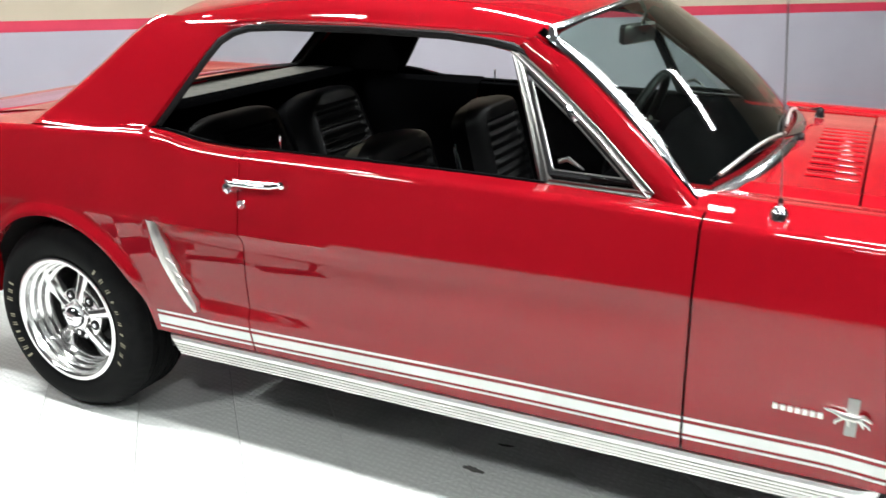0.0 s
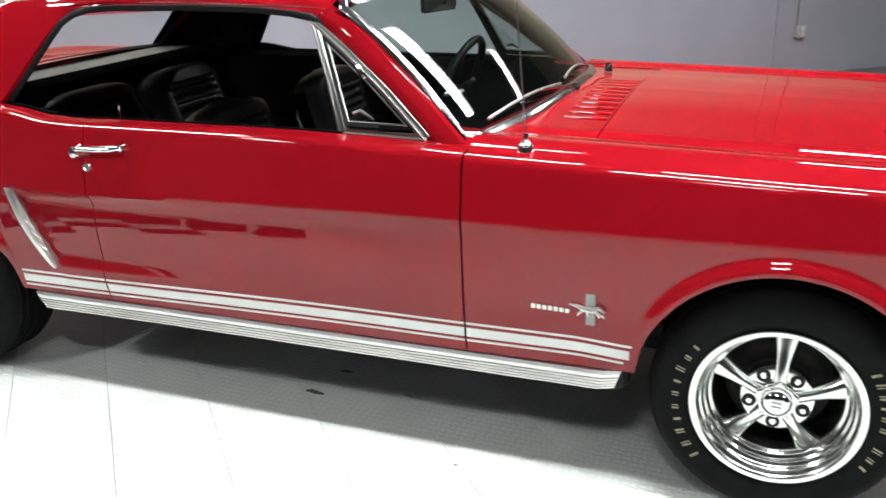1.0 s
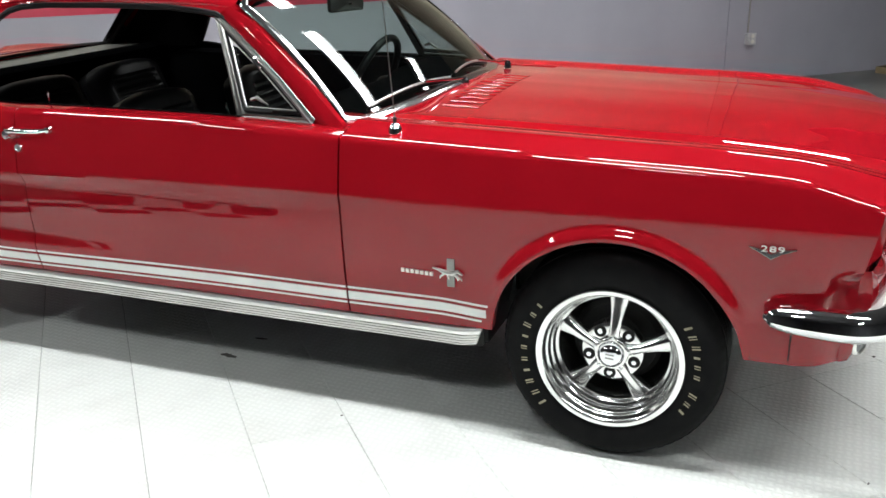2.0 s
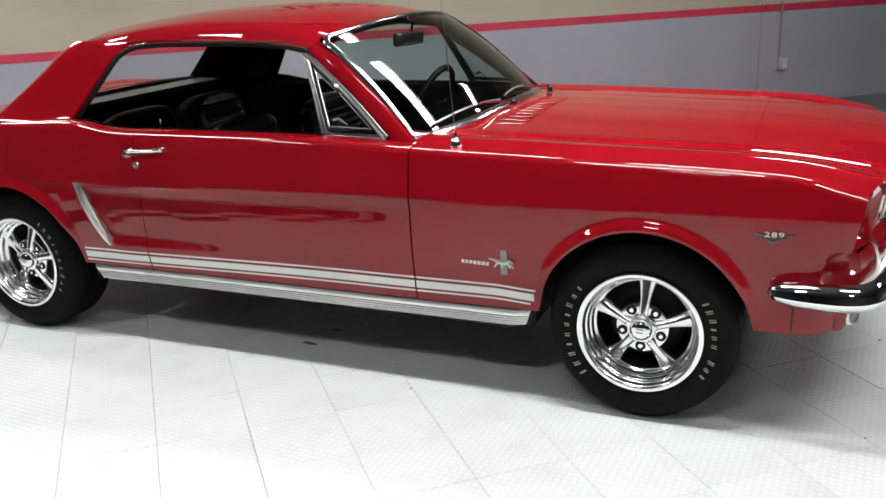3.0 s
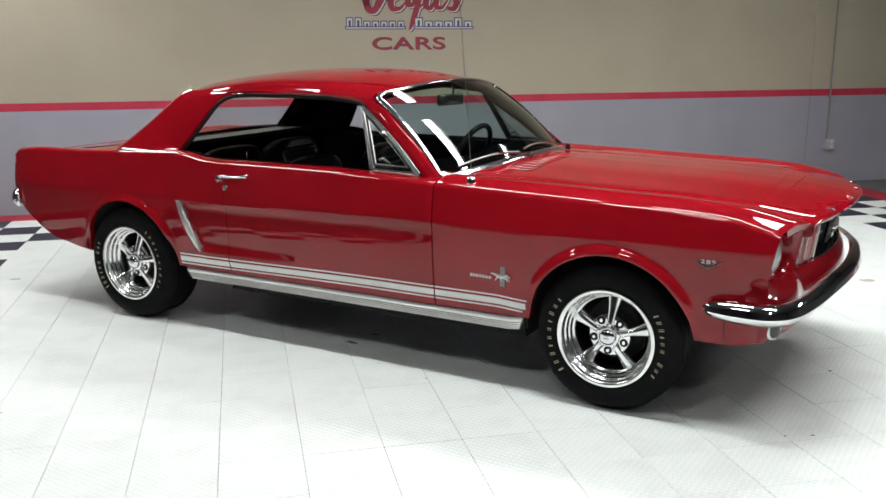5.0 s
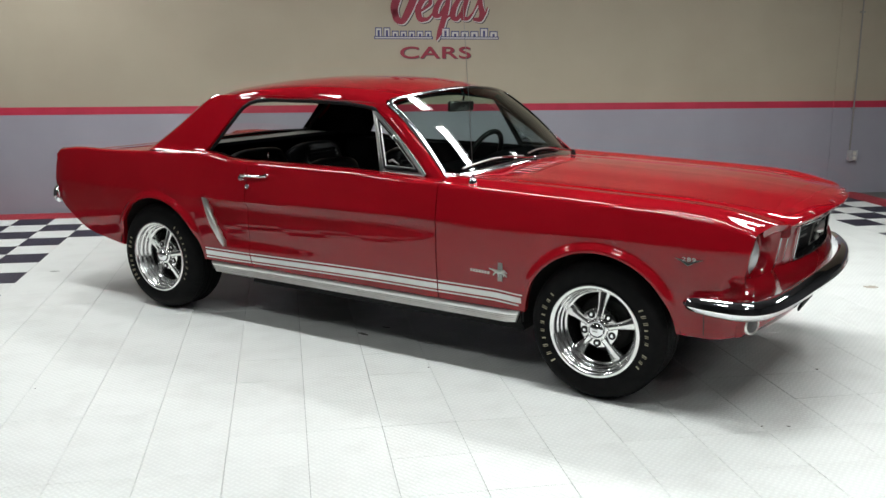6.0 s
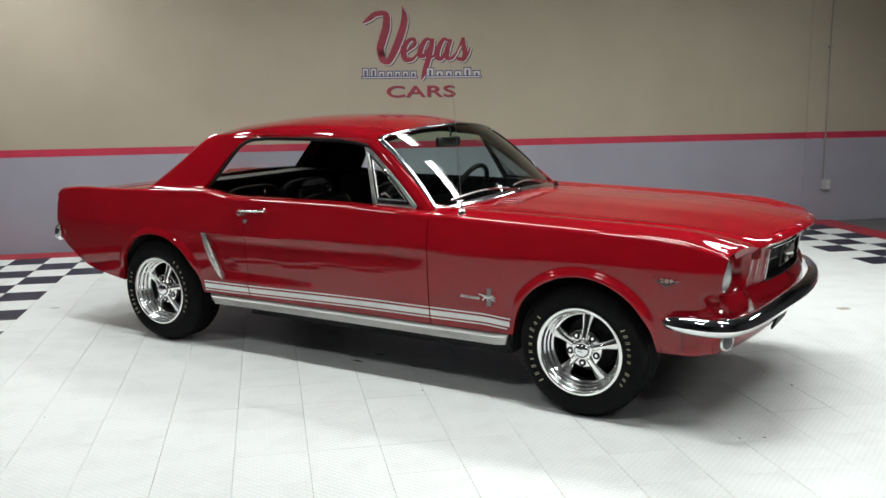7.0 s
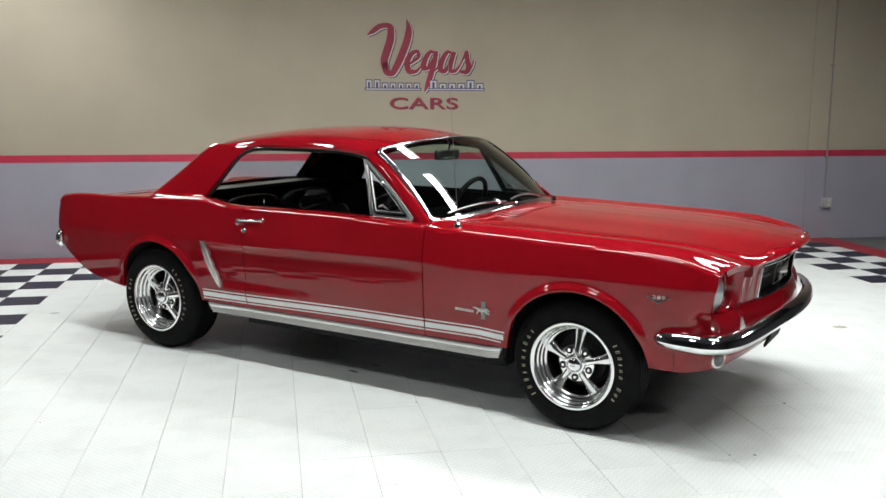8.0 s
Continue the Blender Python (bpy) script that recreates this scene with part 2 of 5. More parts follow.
def tile_material(name, a, b, rough):
    """Plastic floor tile with a raised tread of short diagonal bars, scuffed."""
    m = mat(name, a, rough, spec=0.45)
    bsdf = m.node_tree.nodes["Principled BSDF"]
    geo = m.node_tree.nodes.new("ShaderNodeTexCoord")
    info = m.node_tree.nodes.new("ShaderNodeObjectInfo")
    n1 = node(m, "ShaderNodeTexNoise", Scale=5.0, Detail=8.0)
    n2 = node(m, "ShaderNodeTexNoise", Scale=46.0, Detail=6.0)
    # Every tile draws its own stretch of the noise.
    off = m.node_tree.nodes.new("ShaderNodeVectorMath")
    off.operation = "ADD"
    wire(m, geo, "Object", off, 0)
    wire(m, info, "Random", off, 1)
    wire(m, off, "Vector", n1, "Vector")
    wire(m, off, "Vector", n2, "Vector")
    r = m.node_tree.nodes.new("ShaderNodeValToRGB")
    r.color_ramp.elements[0].position, r.color_ramp.elements[0].color = 0.30, (*b, 1)
    r.color_ramp.elements[1].position, r.color_ramp.elements[1].color = 0.52, (*a, 1)
    wire(m, n1, "Fac", r, "Fac")
    mix = m.node_tree.nodes.new("ShaderNodeMixRGB")
    mix.blend_type = "MULTIPLY"
    k = node(m, "ShaderNodeMapRange", From_Min=0.62, From_Max=0.78, To_Min=0.0, To_Max=0.10)
    wire(m, n2, "Fac", k, "Value")
    wire(m, k, "Result", mix, 0)
    wire(m, r, "Color", mix, 1)
    mix.inputs[2].default_value = (0.55, 0.52, 0.47, 1)
    tone = m.node_tree.nodes.new("ShaderNodeHueSaturation")
    v = node(m, "ShaderNodeMapRange", To_Min=0.985, To_Max=1.01)
    wire(m, info, "Random", v, "Value")
    wire(m, mix, "Color", tone, "Color")
    wire(m, tone, "Color", bsdf, "Base Color")
    # The tread: short raised bars laid by turns along the two diagonals.
    sep = m.node_tree.nodes.new("ShaderNodeSeparateXYZ")
    wire(m, geo, "Object", sep, "Vector")

    def math_node(op, x, y):
        q = m.node_tree.nodes.new("ShaderNodeMath")
        q.operation = op
        for i, w in enumerate((x, y)):
            if isinstance(w, (int, float)):
                q.inputs[i].default_value = w
            elif w is not None:
                m.node_tree.links.new(w, q.inputs[i])
        return q.outputs[0]

    pitch = math.pi / (0.024 * math.sqrt(2))
    sa = math_node("SINE", math_node("MULTIPLY", math_node("ADD", sep.outputs[0], sep.outputs[1]), pitch), None)
    sb = math_node("SINE", math_node("MULTIPLY", math_node("SUBTRACT", sep.outputs[0], sep.outputs[1]), pitch), None)
    even = math_node("GREATER_THAN", math_node("MULTIPLY", sa, sb), 0.0)
    odd = math_node("SUBTRACT", 1.0, even)
    ka, kb = math_node("ABSOLUTE", sa, None), math_node("ABSOLUTE", sb, None)
    bar_a = math_node("MULTIPLY", math_node("POWER", kb, 3.0), math_node("POWER", ka, 0.35))
    bar_b = math_node("MULTIPLY", math_node("POWER", ka, 3.0), math_node("POWER", kb, 0.35))
    height = math_node("ADD", math_node("MULTIPLY", even, bar_a), math_node("MULTIPLY", odd, bar_b))
    # Relief shade painted into the colour: the tread's low parts are darker.
    m.node_tree.links.new(math_node("MULTIPLY", v.outputs["Result"], math_node("ADD", math_node("MULTIPLY", height, 0.09), 0.93)), tone.inputs["Value"])
    bump = node(m, "ShaderNodeBump", Strength=0.75, Distance=0.0020)
    m.node_tree.links.new(height, bump.inputs["Height"])
    wire(m, bump, "Normal", bsdf, "Normal")
    return m


TILE_WHITE = tile_material("white_floor_tile", (0.83, 0.85, 0.82), (0.775, 0.79, 0.76), 0.42)
TILE_NAVY = tile_material("navy_floor_tile", (0.016, 0.016, 0.034), (0.026, 0.026, 0.045), 0.40)
TILE_RED = tile_material("red_floor_tile", (0.40, 0.014, 0.028), (0.33, 0.012, 0.024), 0.42)

floor = room_box("floor", -6.0, 11.0, -10.4, 3.3, -0.30, -0.016, CONCRETE, "dark stained concrete floor under the tile deck", "floor")
# Out of view; its dark colour holds down bounce light and reflections.
ceiling = room_box("ceiling", -6.0, 11.0, -10.4, 3.3, CEIL, CEIL + 0.15, CEILING, "unseen ceiling, toned dark, above the showroom", "ceiling")

# The long painted wall, in three bands of paint over one another.
wall = new("wall_north")
wall.matrix_world = ROOM_M
tagged(wall, "long showroom wall, cream above a crimson stripe and lavender grey below", "wall", kind="structure")
for nm, z0, z1, m, proud in (("upper_wall", 0.985, CEIL, CREAM, 0.0), ("lower_wall", -0.02, 0.915, LAVENDER, 0.0), ("stripe", 0.915, 0.985, CRIMSON, 0.002)):
    child(nm, Geo().box((-6.0, WALL_V - proud, z0), (11.0, WALL_V + 0.2, z1)).mesh(nm, m, smooth=False), wall)
# Unseen walls, added to close the room and keep reflections dark.
room_box("wall_south", -6.0, 11.0, -10.4, -10.2, -0.02, CEIL, GREY_WALL, "unseen dark grey wall added to close the showroom", "wall")
room_box("wall_west", -6.0, -5.8, -10.2, WALL_V, -0.02, CEIL, GREY_WALL, "unseen dark grey side wall added to the showroom", "wall")
room_box("wall_east", 10.8, 11.0, -10.2, WALL_V, -0.02, CEIL, GREY_WALL, "unseen dark grey end wall added to the showroom", "wall")
# A flat pilaster on the wall, where the paint shows a faint upright edge.
for nm, z0, z1, m in (("upper_panel", 0.986, CEIL - 0.001, CREAM), ("lower_panel", -0.015, 0.914, LAVENDER), ("stripe_panel", 0.914, 0.986, CRIMSON)):
    child(nm, Geo().box((5.995, WALL_V - 0.012, z0), (10.79, WALL_V - 0.003, z1)).mesh(nm, m, smooth=False), wall)


def power_outlet():
    ob = thing("power_outlet", "grey metal outlet box with conduit running up the wall", "outlet")
    ob.matrix_world = ROOM_M @ Matrix.Translation((6.25, WALL_V - 0.012, 0.40))
    g = Geo().box((-0.046, -0.045, -0.052), (0.046, 0.0, 0.052))
    child("box", g.mesh("box", BOX_GREY, smooth=False), ob)
    child("cover_plate", Geo().box((-0.050, -0.049, -0.056), (0.050, -0.045, 0.056)).mesh("cover", BOX_GREY, smooth=False), ob)
    for z in (-0.026, 0.026):
        child("socket", Geo().lathe([(0.0, -0.053), (0.019, -0.053), (0.021, -0.049)], 20, centre=(0.012, 0, z)).mesh("socket", mat("ivory_socket", (0.6, 0.58, 0.52), 0.4)), ob)
    child("conduit", Geo().tube([(-0.03, -0.02, 0.06), (-0.03, -0.02, 1.6), (-0.03, -0.02, CEIL - 0.41)], 0.008, 10).mesh("conduit", CONDUIT), ob)
    for z in (0.5, 1.5, 2.5):
        child("conduit_clip", Geo().box((-0.05, -0.034, z), (-0.01, 0.0, z + 0.018)).mesh("clip", CONDUIT, smooth=False), ob)


power_outlet()


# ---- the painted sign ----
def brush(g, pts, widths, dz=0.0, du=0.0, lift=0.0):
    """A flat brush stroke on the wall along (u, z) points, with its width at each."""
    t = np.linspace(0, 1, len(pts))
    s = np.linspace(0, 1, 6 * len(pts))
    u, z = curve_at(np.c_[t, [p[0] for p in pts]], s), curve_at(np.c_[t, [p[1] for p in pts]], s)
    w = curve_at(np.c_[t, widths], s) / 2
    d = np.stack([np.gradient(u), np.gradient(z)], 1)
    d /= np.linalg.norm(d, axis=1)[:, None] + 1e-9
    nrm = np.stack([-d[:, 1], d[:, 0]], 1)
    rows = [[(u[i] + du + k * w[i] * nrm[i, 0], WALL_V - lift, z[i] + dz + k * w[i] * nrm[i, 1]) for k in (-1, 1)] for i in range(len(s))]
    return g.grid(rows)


def wall_sign():
    ob = thing("wall_sign", "crimson and navy painted sign on the cream wall", "sign")
    ob.matrix_world = ROOM_M
    strokes = []

    def pen(points, widths):
        strokes.append((points, widths))

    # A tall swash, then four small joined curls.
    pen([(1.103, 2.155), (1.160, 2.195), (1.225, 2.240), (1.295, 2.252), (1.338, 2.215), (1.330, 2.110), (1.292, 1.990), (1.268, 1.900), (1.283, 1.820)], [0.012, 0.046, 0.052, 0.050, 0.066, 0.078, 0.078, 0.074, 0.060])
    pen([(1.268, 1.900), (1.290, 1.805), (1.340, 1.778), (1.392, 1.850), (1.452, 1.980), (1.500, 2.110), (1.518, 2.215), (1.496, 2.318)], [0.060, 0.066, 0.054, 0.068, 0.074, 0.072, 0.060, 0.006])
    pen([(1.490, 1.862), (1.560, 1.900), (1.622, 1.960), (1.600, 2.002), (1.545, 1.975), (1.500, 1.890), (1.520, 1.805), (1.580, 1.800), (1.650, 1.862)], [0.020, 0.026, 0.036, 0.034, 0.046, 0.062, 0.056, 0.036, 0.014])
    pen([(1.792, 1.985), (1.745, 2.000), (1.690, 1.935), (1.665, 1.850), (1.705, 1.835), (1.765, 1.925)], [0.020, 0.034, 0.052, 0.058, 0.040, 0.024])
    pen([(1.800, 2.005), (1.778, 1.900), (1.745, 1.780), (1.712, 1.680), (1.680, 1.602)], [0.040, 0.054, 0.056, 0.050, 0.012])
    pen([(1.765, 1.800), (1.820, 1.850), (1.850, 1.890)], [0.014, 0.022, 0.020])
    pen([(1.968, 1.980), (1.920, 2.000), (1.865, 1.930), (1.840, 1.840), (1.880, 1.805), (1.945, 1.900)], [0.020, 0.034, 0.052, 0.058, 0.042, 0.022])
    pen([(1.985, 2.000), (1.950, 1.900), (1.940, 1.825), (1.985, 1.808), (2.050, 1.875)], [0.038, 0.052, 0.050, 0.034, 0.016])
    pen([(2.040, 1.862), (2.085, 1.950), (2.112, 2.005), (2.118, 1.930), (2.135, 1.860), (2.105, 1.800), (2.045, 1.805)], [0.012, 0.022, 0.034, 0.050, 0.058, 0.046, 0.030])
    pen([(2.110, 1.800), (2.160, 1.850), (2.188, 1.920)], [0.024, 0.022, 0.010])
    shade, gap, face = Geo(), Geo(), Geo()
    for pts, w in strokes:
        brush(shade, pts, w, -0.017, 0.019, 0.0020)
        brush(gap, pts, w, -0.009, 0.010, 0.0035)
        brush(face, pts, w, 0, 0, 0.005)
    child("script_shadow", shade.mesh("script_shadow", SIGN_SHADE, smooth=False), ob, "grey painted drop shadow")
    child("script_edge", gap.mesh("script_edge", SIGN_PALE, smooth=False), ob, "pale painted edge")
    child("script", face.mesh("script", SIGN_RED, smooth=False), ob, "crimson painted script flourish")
    # Two rows of small outlined blocks on an underline, navy over pale paint.
    for u0, u1, count, tall in ((1.075, 1.640, 7, (0, 1)), (1.722, 2.300, 6, (0, 4))):
        navy, pale = Geo(), Geo()
        wd = (u1 - u0) / count
        for i in range(count):
            a, b = u0 + i * wd + 0.006, u0 + (i + 1) * wd - 0.008
            top = 1.722 if i in tall else 1.692
            navy.box((a, WALL_V - 0.004, 1.628), (b, WALL_V, top))
            pale.box((a + 0.009, WALL_V - 0.0055, 1.640), (b - 0.009, WALL_V, top - 0.010))
            navy.box(((a + b) / 2 - 0.011, WALL_V - 0.007, 1.640), ((a + b) / 2 + 0.011, WALL_V, top - 0.026))
        navy.box((u0 - 0.004, WALL_V - 0.004, 1.612), (u1 + 0.004, WALL_V, 1.640))
        pale.box((u0 + 0.006, WALL_V - 0.0055, 1.620), (u1 - 0.006, WALL_V, 1.631))
        child("word_bar", navy.mesh("word_bar", NAVY, smooth=False), ob, "navy outlined block lettering bar")
        child("word_bar_fill", pale.mesh("word_bar_fill", SIGN_PALE, smooth=False), ob, "pale filling of the bar")
    for nm, m, du, dz, lift in (("word_shadow", SIGN_SHADE, 0.008, -0.006, 0.003), ("word", SIGN_RED, 0, 0, 0.005)):
        cu = bpy.data.curves.new(nm, "FONT")
        cu.body, cu.size, cu.offset = "CARS", 0.165, 0.0025
        cu.space_character = 1.05
        txt = new(nm + "_curve", cu)
        me = bpy.data.meshes.new_from_object(txt)
        bpy.data.objects.remove(txt)
        vs = np.array([v.co[:] for v in me.vertices])
        k = 0.70 / np.ptp(vs[:, 0])
        for v in me.vertices:
            x, y = v.co.x, v.co.y
            v.co = (1.322 + du + (x - vs[:, 0].min()) * k, WALL_V - lift, 1.428 + dz + (y - vs[:, 1].min()) * 0.115 / np.ptp(vs[:, 1]))
        me.materials.clear()
        me.materials.append(m)
        child(nm, me, ob)


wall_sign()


def cardboard_box():
    """A low open carton by the wall, its flaps lying a little raised."""
    ob = thing("cardboard_box", "low tan cardboard box on the dark floor by the wall", "box")
    ob.matrix_world = ROOM_M @ Matrix.Translation((8.06, 2.62, -0.016)) @ Matrix.Rotation(radians(12), 4, "Z")
    g = Geo().box((-0.28, -0.19, 0.0), (0.28, 0.19, 0.006))
    for lo, hi in (((-0.28, -0.19, 0.006), (0.28, -0.184, 0.065)), ((-0.28, 0.184, 0.006), (0.28, 0.19, 0.065)), ((-0.28, -0.184, 0.006), (-0.274, 0.184, 0.065)), ((0.274, -0.184, 0.006), (0.28, 0.184, 0.065))):
        g.box(lo, hi)
    child("carton", g.mesh("carton", TAN, smooth=False), ob)
    for s in (-1, 1):
        child("flap", Geo().grid([[(x, s * y, z) for y, z in ((0.188, 0.066), (0.10, 0.078), (0.012, 0.084 + 0.01 * s))] for x in (-0.278, 0.278)]).mesh("flap", TAN, smooth=False), ob)


cardboard_box()


# ---- ceiling lamps ----
TUBE = bpy.data.materials.new("lamp_tube_glow")
TUBE.use_nodes = True
TUBE.node_tree.nodes["Principled BSDF"].inputs["Emission Color"].default_value = (0.96, 1.0, 1.0, 1)
TUBE.node_tree.nodes["Principled BSDF"].inputs["Emission Strength"].default_value = LAMP
FIXTURE = mat("white_lamp_housing", (0.7, 0.7, 0.7), 0.4)


def strip_lamp(x, y, z, turn, length, first={}):
    """A long surface lamp: white tray with a glowing bowed diffuser below."""
    m = Matrix.Translation((x, y, z)) @ Matrix.Rotation(radians(turn), 4, "Z")
    if length in first:
        return copy_thing(first[length], m)
    ob = thing("strip_lamp", "white ceiling strip lamp with a lit diffuser, one of inferred and added fill lamps", "lamp", "ceiling strip lamps")
    h = length / 2
    prof = [(-0.160, -0.06), (-0.160, 0.03), (-0.13, 0.07), (0.13, 0.07), (0.160, 0.03), (0.160, -0.06), (0.152, -0.06), (0.150, 0.02), (0.12, 0.06), (-0.12, 0.06), (-0.150, 0.02), (-0.152, -0.06)]
    child("housing", Geo().grid([[(x0, p, q) for p, q in prof] for x0 in (-h, h)], close_v=True).mesh("housing", FIXTURE, smooth=False), ob)
    bow = [(-0.12, 0.012), (-0.11, -0.012), (-0.06, -0.03), (0.06, -0.03), (0.11, -0.012), (0.12, 0.012)]
    g = Geo().grid([[(x0, p, q) for p, q in bow] for x0 in (-h + 0.02, h - 0.02)])
    g.poly([(-h + 0.02, p, q) for p, q in bow]), g.poly([(h - 0.02, p, q) for p, q in bow])
    child("diffuser", g.mesh("diffuser", TUBE), ob, "lit white diffuser")
    for x0 in (-h * 0.7, h * 0.7):
        child("hanger", Geo().tube([(x0, 0, 0.07), (x0, 0, 0.2), (x0, 0, CEIL - z)], 0.006, 6).mesh("hanger", FIXTURE), ob)
    ob.matrix_world = m
    first[length] = ob
    return ob


for x, y, length, turn in LAMPS:
    strip_lamp(x, y, LAMP_Z, turn, length)

# ---- the car's forms ----
AXLE_F, HUB_Z, ARCH = 2.743, 0.3140, 0.350
WIDTH = [(-0.98, 0.806), (-0.92, 0.822), (-0.6, 0.840), (0.0, 0.855), (0.8, 0.860), (1.9, 0.860), (2.6, 0.859), (3.1, 0.853), (3.3, 0.846), (3.39, 0.836)]
BELT = [(-0.975, 0.80), (-0.971, 0.850), (-0.962, 0.877), (-0.942, 0.891), (-0.89, 0.899), (-0.37, 0.917), (0.13, 0.938), (0.36, 0.945), (0.44, 0.939), (0.53, 0.923), (0.64, 0.916), (0.80, 0.9155), (1.25, 0.916), (1.60, 0.911), (1.93, 0.896), (2.25, 0.888), (2.7, 0.876), (3.04, 0.866), (3.3, 0.847), (3.45, 0.829), (3.54, 0.8165), (3.585, 0.8085), (3.60, 0.802)]
SILL = [(-0.975, 0.63), (-0.90, 0.545), (-0.83, 0.495), (-0.69, 0.405), (-0.53, 0.366), (-0.34, 0.338), (0.36, 0.336), (1.9, 0.340), (2.4, 0.340), (3.08, 0.352), (3.2, 0.352), (3.4, 0.372)]

HOLLOW = [(0.30, 0.052), (0.33, 0.0445), (0.38, 0.033), (0.415, 0.0250), (0.430, 0.0232), (0.444, 0.0228), (0.452, 0.0218), (0.48, 0.0165), (0.52, 0.0118), (0.56, 0.0090), (0.60, 0.0082), (0.63, 0.0092), (0.655, 0.0102), (0.672, 0.0092), (0.688, 0.0050), (0.70, 0.0)]


def x_eq(x):
    return x + 0.215 * smoothstep(3.15, 3.385, x)


def belt(x):
    return curve_at(BELT, x_eq(np.asarray(x, float)))


def x_edge(y):
    """The leading edge of the hood and fenders, seen from above."""
    return 3.565 - 0.2835 * np.asarray(y, float) ** 2


def crown(y):
    return curve_at([(0, 0.047), (0.25, 0.041), (0.40, 0.031), (0.50, 0.0255), (0.55, 0.0225), (0.58, 0.0185), (0.605, 0.0145), (0.64, 0.0190), (0.68, 0.0260), (0.705, 0.0270), (0.74, 0.0220), (0.78, 0.0115), (0.84, 0.0)], np.abs(y))


def crease(x):
    """The height of the crease along the flank, which climbs a little towards the front."""
    return 0.70 + 0.020 * smoothstep(0.6, 2.1, x) + 0.008 * smoothstep(2.3, 3.0, x)


def ornament_x(z):
    return 0.412 + (0.689 - z) / 0.252 * 0.125


def half(x, z):
    """Half the car's width at a place on its flank."""
    x, z = np.asarray(x, float), np.asarray(z, float)
    z0 = z
    z = z - (crease(x) - 0.70) * smoothstep(0.46, 0.66, z)
    k = z - 0.70
    plain = np.where(k < 0, 0.045 * -k + 0.19 * k * k, 0.11 * k + 0.28 * k * k)
    # The sculpted side: a hollow under the crease from the ornament along the door, with a lower edge of its own.
    d = x - ornament_x(z)
    zz = np.where(z < 0.56, z + 0.020 * np.clip(x - 0.55, 0, 1.4) * smoothstep(0.56, 0.46, z), z)
    hollow = np.where(k < 0, curve_at(HOLLOW, zz), plain)
    hollow = hollow + np.where(k < 0, 0.016 * (1 - smoothstep(0.0, 1.2, d)) * smoothstep(0.44, 0.48, z) * smoothstep(0.0, -0.03, k), 0)
    mix = smoothstep(-0.004, 0.010, d) * (1 - smoothstep(1.25, 1.75, d))
    w = curve_at(WIDTH, x) - (plain * (1 - mix) + hollow * mix)
    # Flared lips round the wheel openings.
    for c in (0.0, AXLE_F):
        r = np.hypot(x - c, np.maximum(z0 - 0.313, 0))
        w = w + 0.0190 * (1 - smoothstep(ARCH + 0.008, ARCH + 0.046, r)) * smoothstep(0.42, 0.52, z0)
    return w


def z_low(x):
    z = curve_at(SILL, x)
    for c in (0.0, AXLE_F):
        d2 = ARCH**2 - (x - c) ** 2
        if d2 > 0:
            z = max(z, 0.313 + math.sqrt(d2))
    return float(z)


def columns(x0, x1):
    xs = set(np.round(np.linspace(x0, x1, int((x1 - x0) / 0.03) + 2), 4))
    for c in (0.0, AXLE_F):
        for a in np.linspace(0, math.pi, 57):
            x = c + ARCH * math.cos(a)
            if x0 < x < x1:
                xs = {q for q in xs if abs(q - x) > 0.004} | {round(x, 4)}
        for x in (c - ARCH - 0.0012, c + ARCH + 0.0012):
            if x0 < x < x1:
                xs.add(x)
    if x1 > 3.3:
        xs |= set(np.round(np.linspace(3.15, x1, 20), 4))
    if x0 < -0.9:
        xs |= set(np.round(np.linspace(x0, -0.86, 14), 4))
    xs |= {x0, x1}
    return sorted(xs)


def flank(x0, x1, top):
    """Rows of points for a side panel, from its lower edge over the shoulder to the top edge. top(x): rows of (half width, height) beyond the shoulder."""
    rows = []
    for x in columns(x0, x1):
        zs = float(belt(x))
        zt, zl = zs - 0.024, z_low(x)
        mid = min(float(crease(x)), zt - 0.01)
        z = np.r_[np.linspace(zl, mid, 20), np.linspace(mid, zt, 12)[1:]]
        h = half(x, z)
        line = [(x, -h[0] + 0.028, zl + 0.004), (x, -h[0] + 0.004, zl - 0.001)] + [(x, -hh, zz) for hh, zz in zip(h, z)]
        h0 = float(h[-1])
        for a in (15, 30, 45, 60, 75, 90):
            a = radians(a)
            line.append((x, -(h0 - 0.034 * (1 - math.cos(a))), zt + 0.024 * math.sin(a)))
        for y, zz, xx in top(x, h0 - 0.034, zs):
            line.append((xx, -y, zz))
        rows.append(line)
    rows = np.array(rows)
    # Below the bumper the fender ends earlier than above it.
    back = 0.19 * np.clip(0.80 - rows[..., 2], 0, 0.19) * smoothstep(3.2, 3.387, rows[..., 0])
    rows[..., 0] -= back
    # Under the headlight it turns inwards round a soft corner.
    turn = 0.034 * smoothstep(3.24, 3.39, rows[..., 0] + back) ** 2 * smoothstep(0.635, 0.60, rows[..., 2])
    rows[..., 1] += turn
    return rows


def turned(rows, first=True, last=True, depth=0.03):
    """Folds the two end columns of a panel inwards, so that its edges have thickness."""
    rows = [np.array(r) for r in rows]

    def fold(r, s):
        q = r.copy()
        q[:, 1] += np.where(np.abs(q[:, 1]) > 0.3, depth, 0)
        q[:, 2] -= np.where(np.arange(len(q)) > len(q) - 15, depth, 0)
        q[:, 0] += s * 0.002
        return q

    if first:
        rows = [fold(rows[0], 1)] + rows
    if last:
        rows = rows + [fold(rows[-1], -1)]
    return np.array(rows)


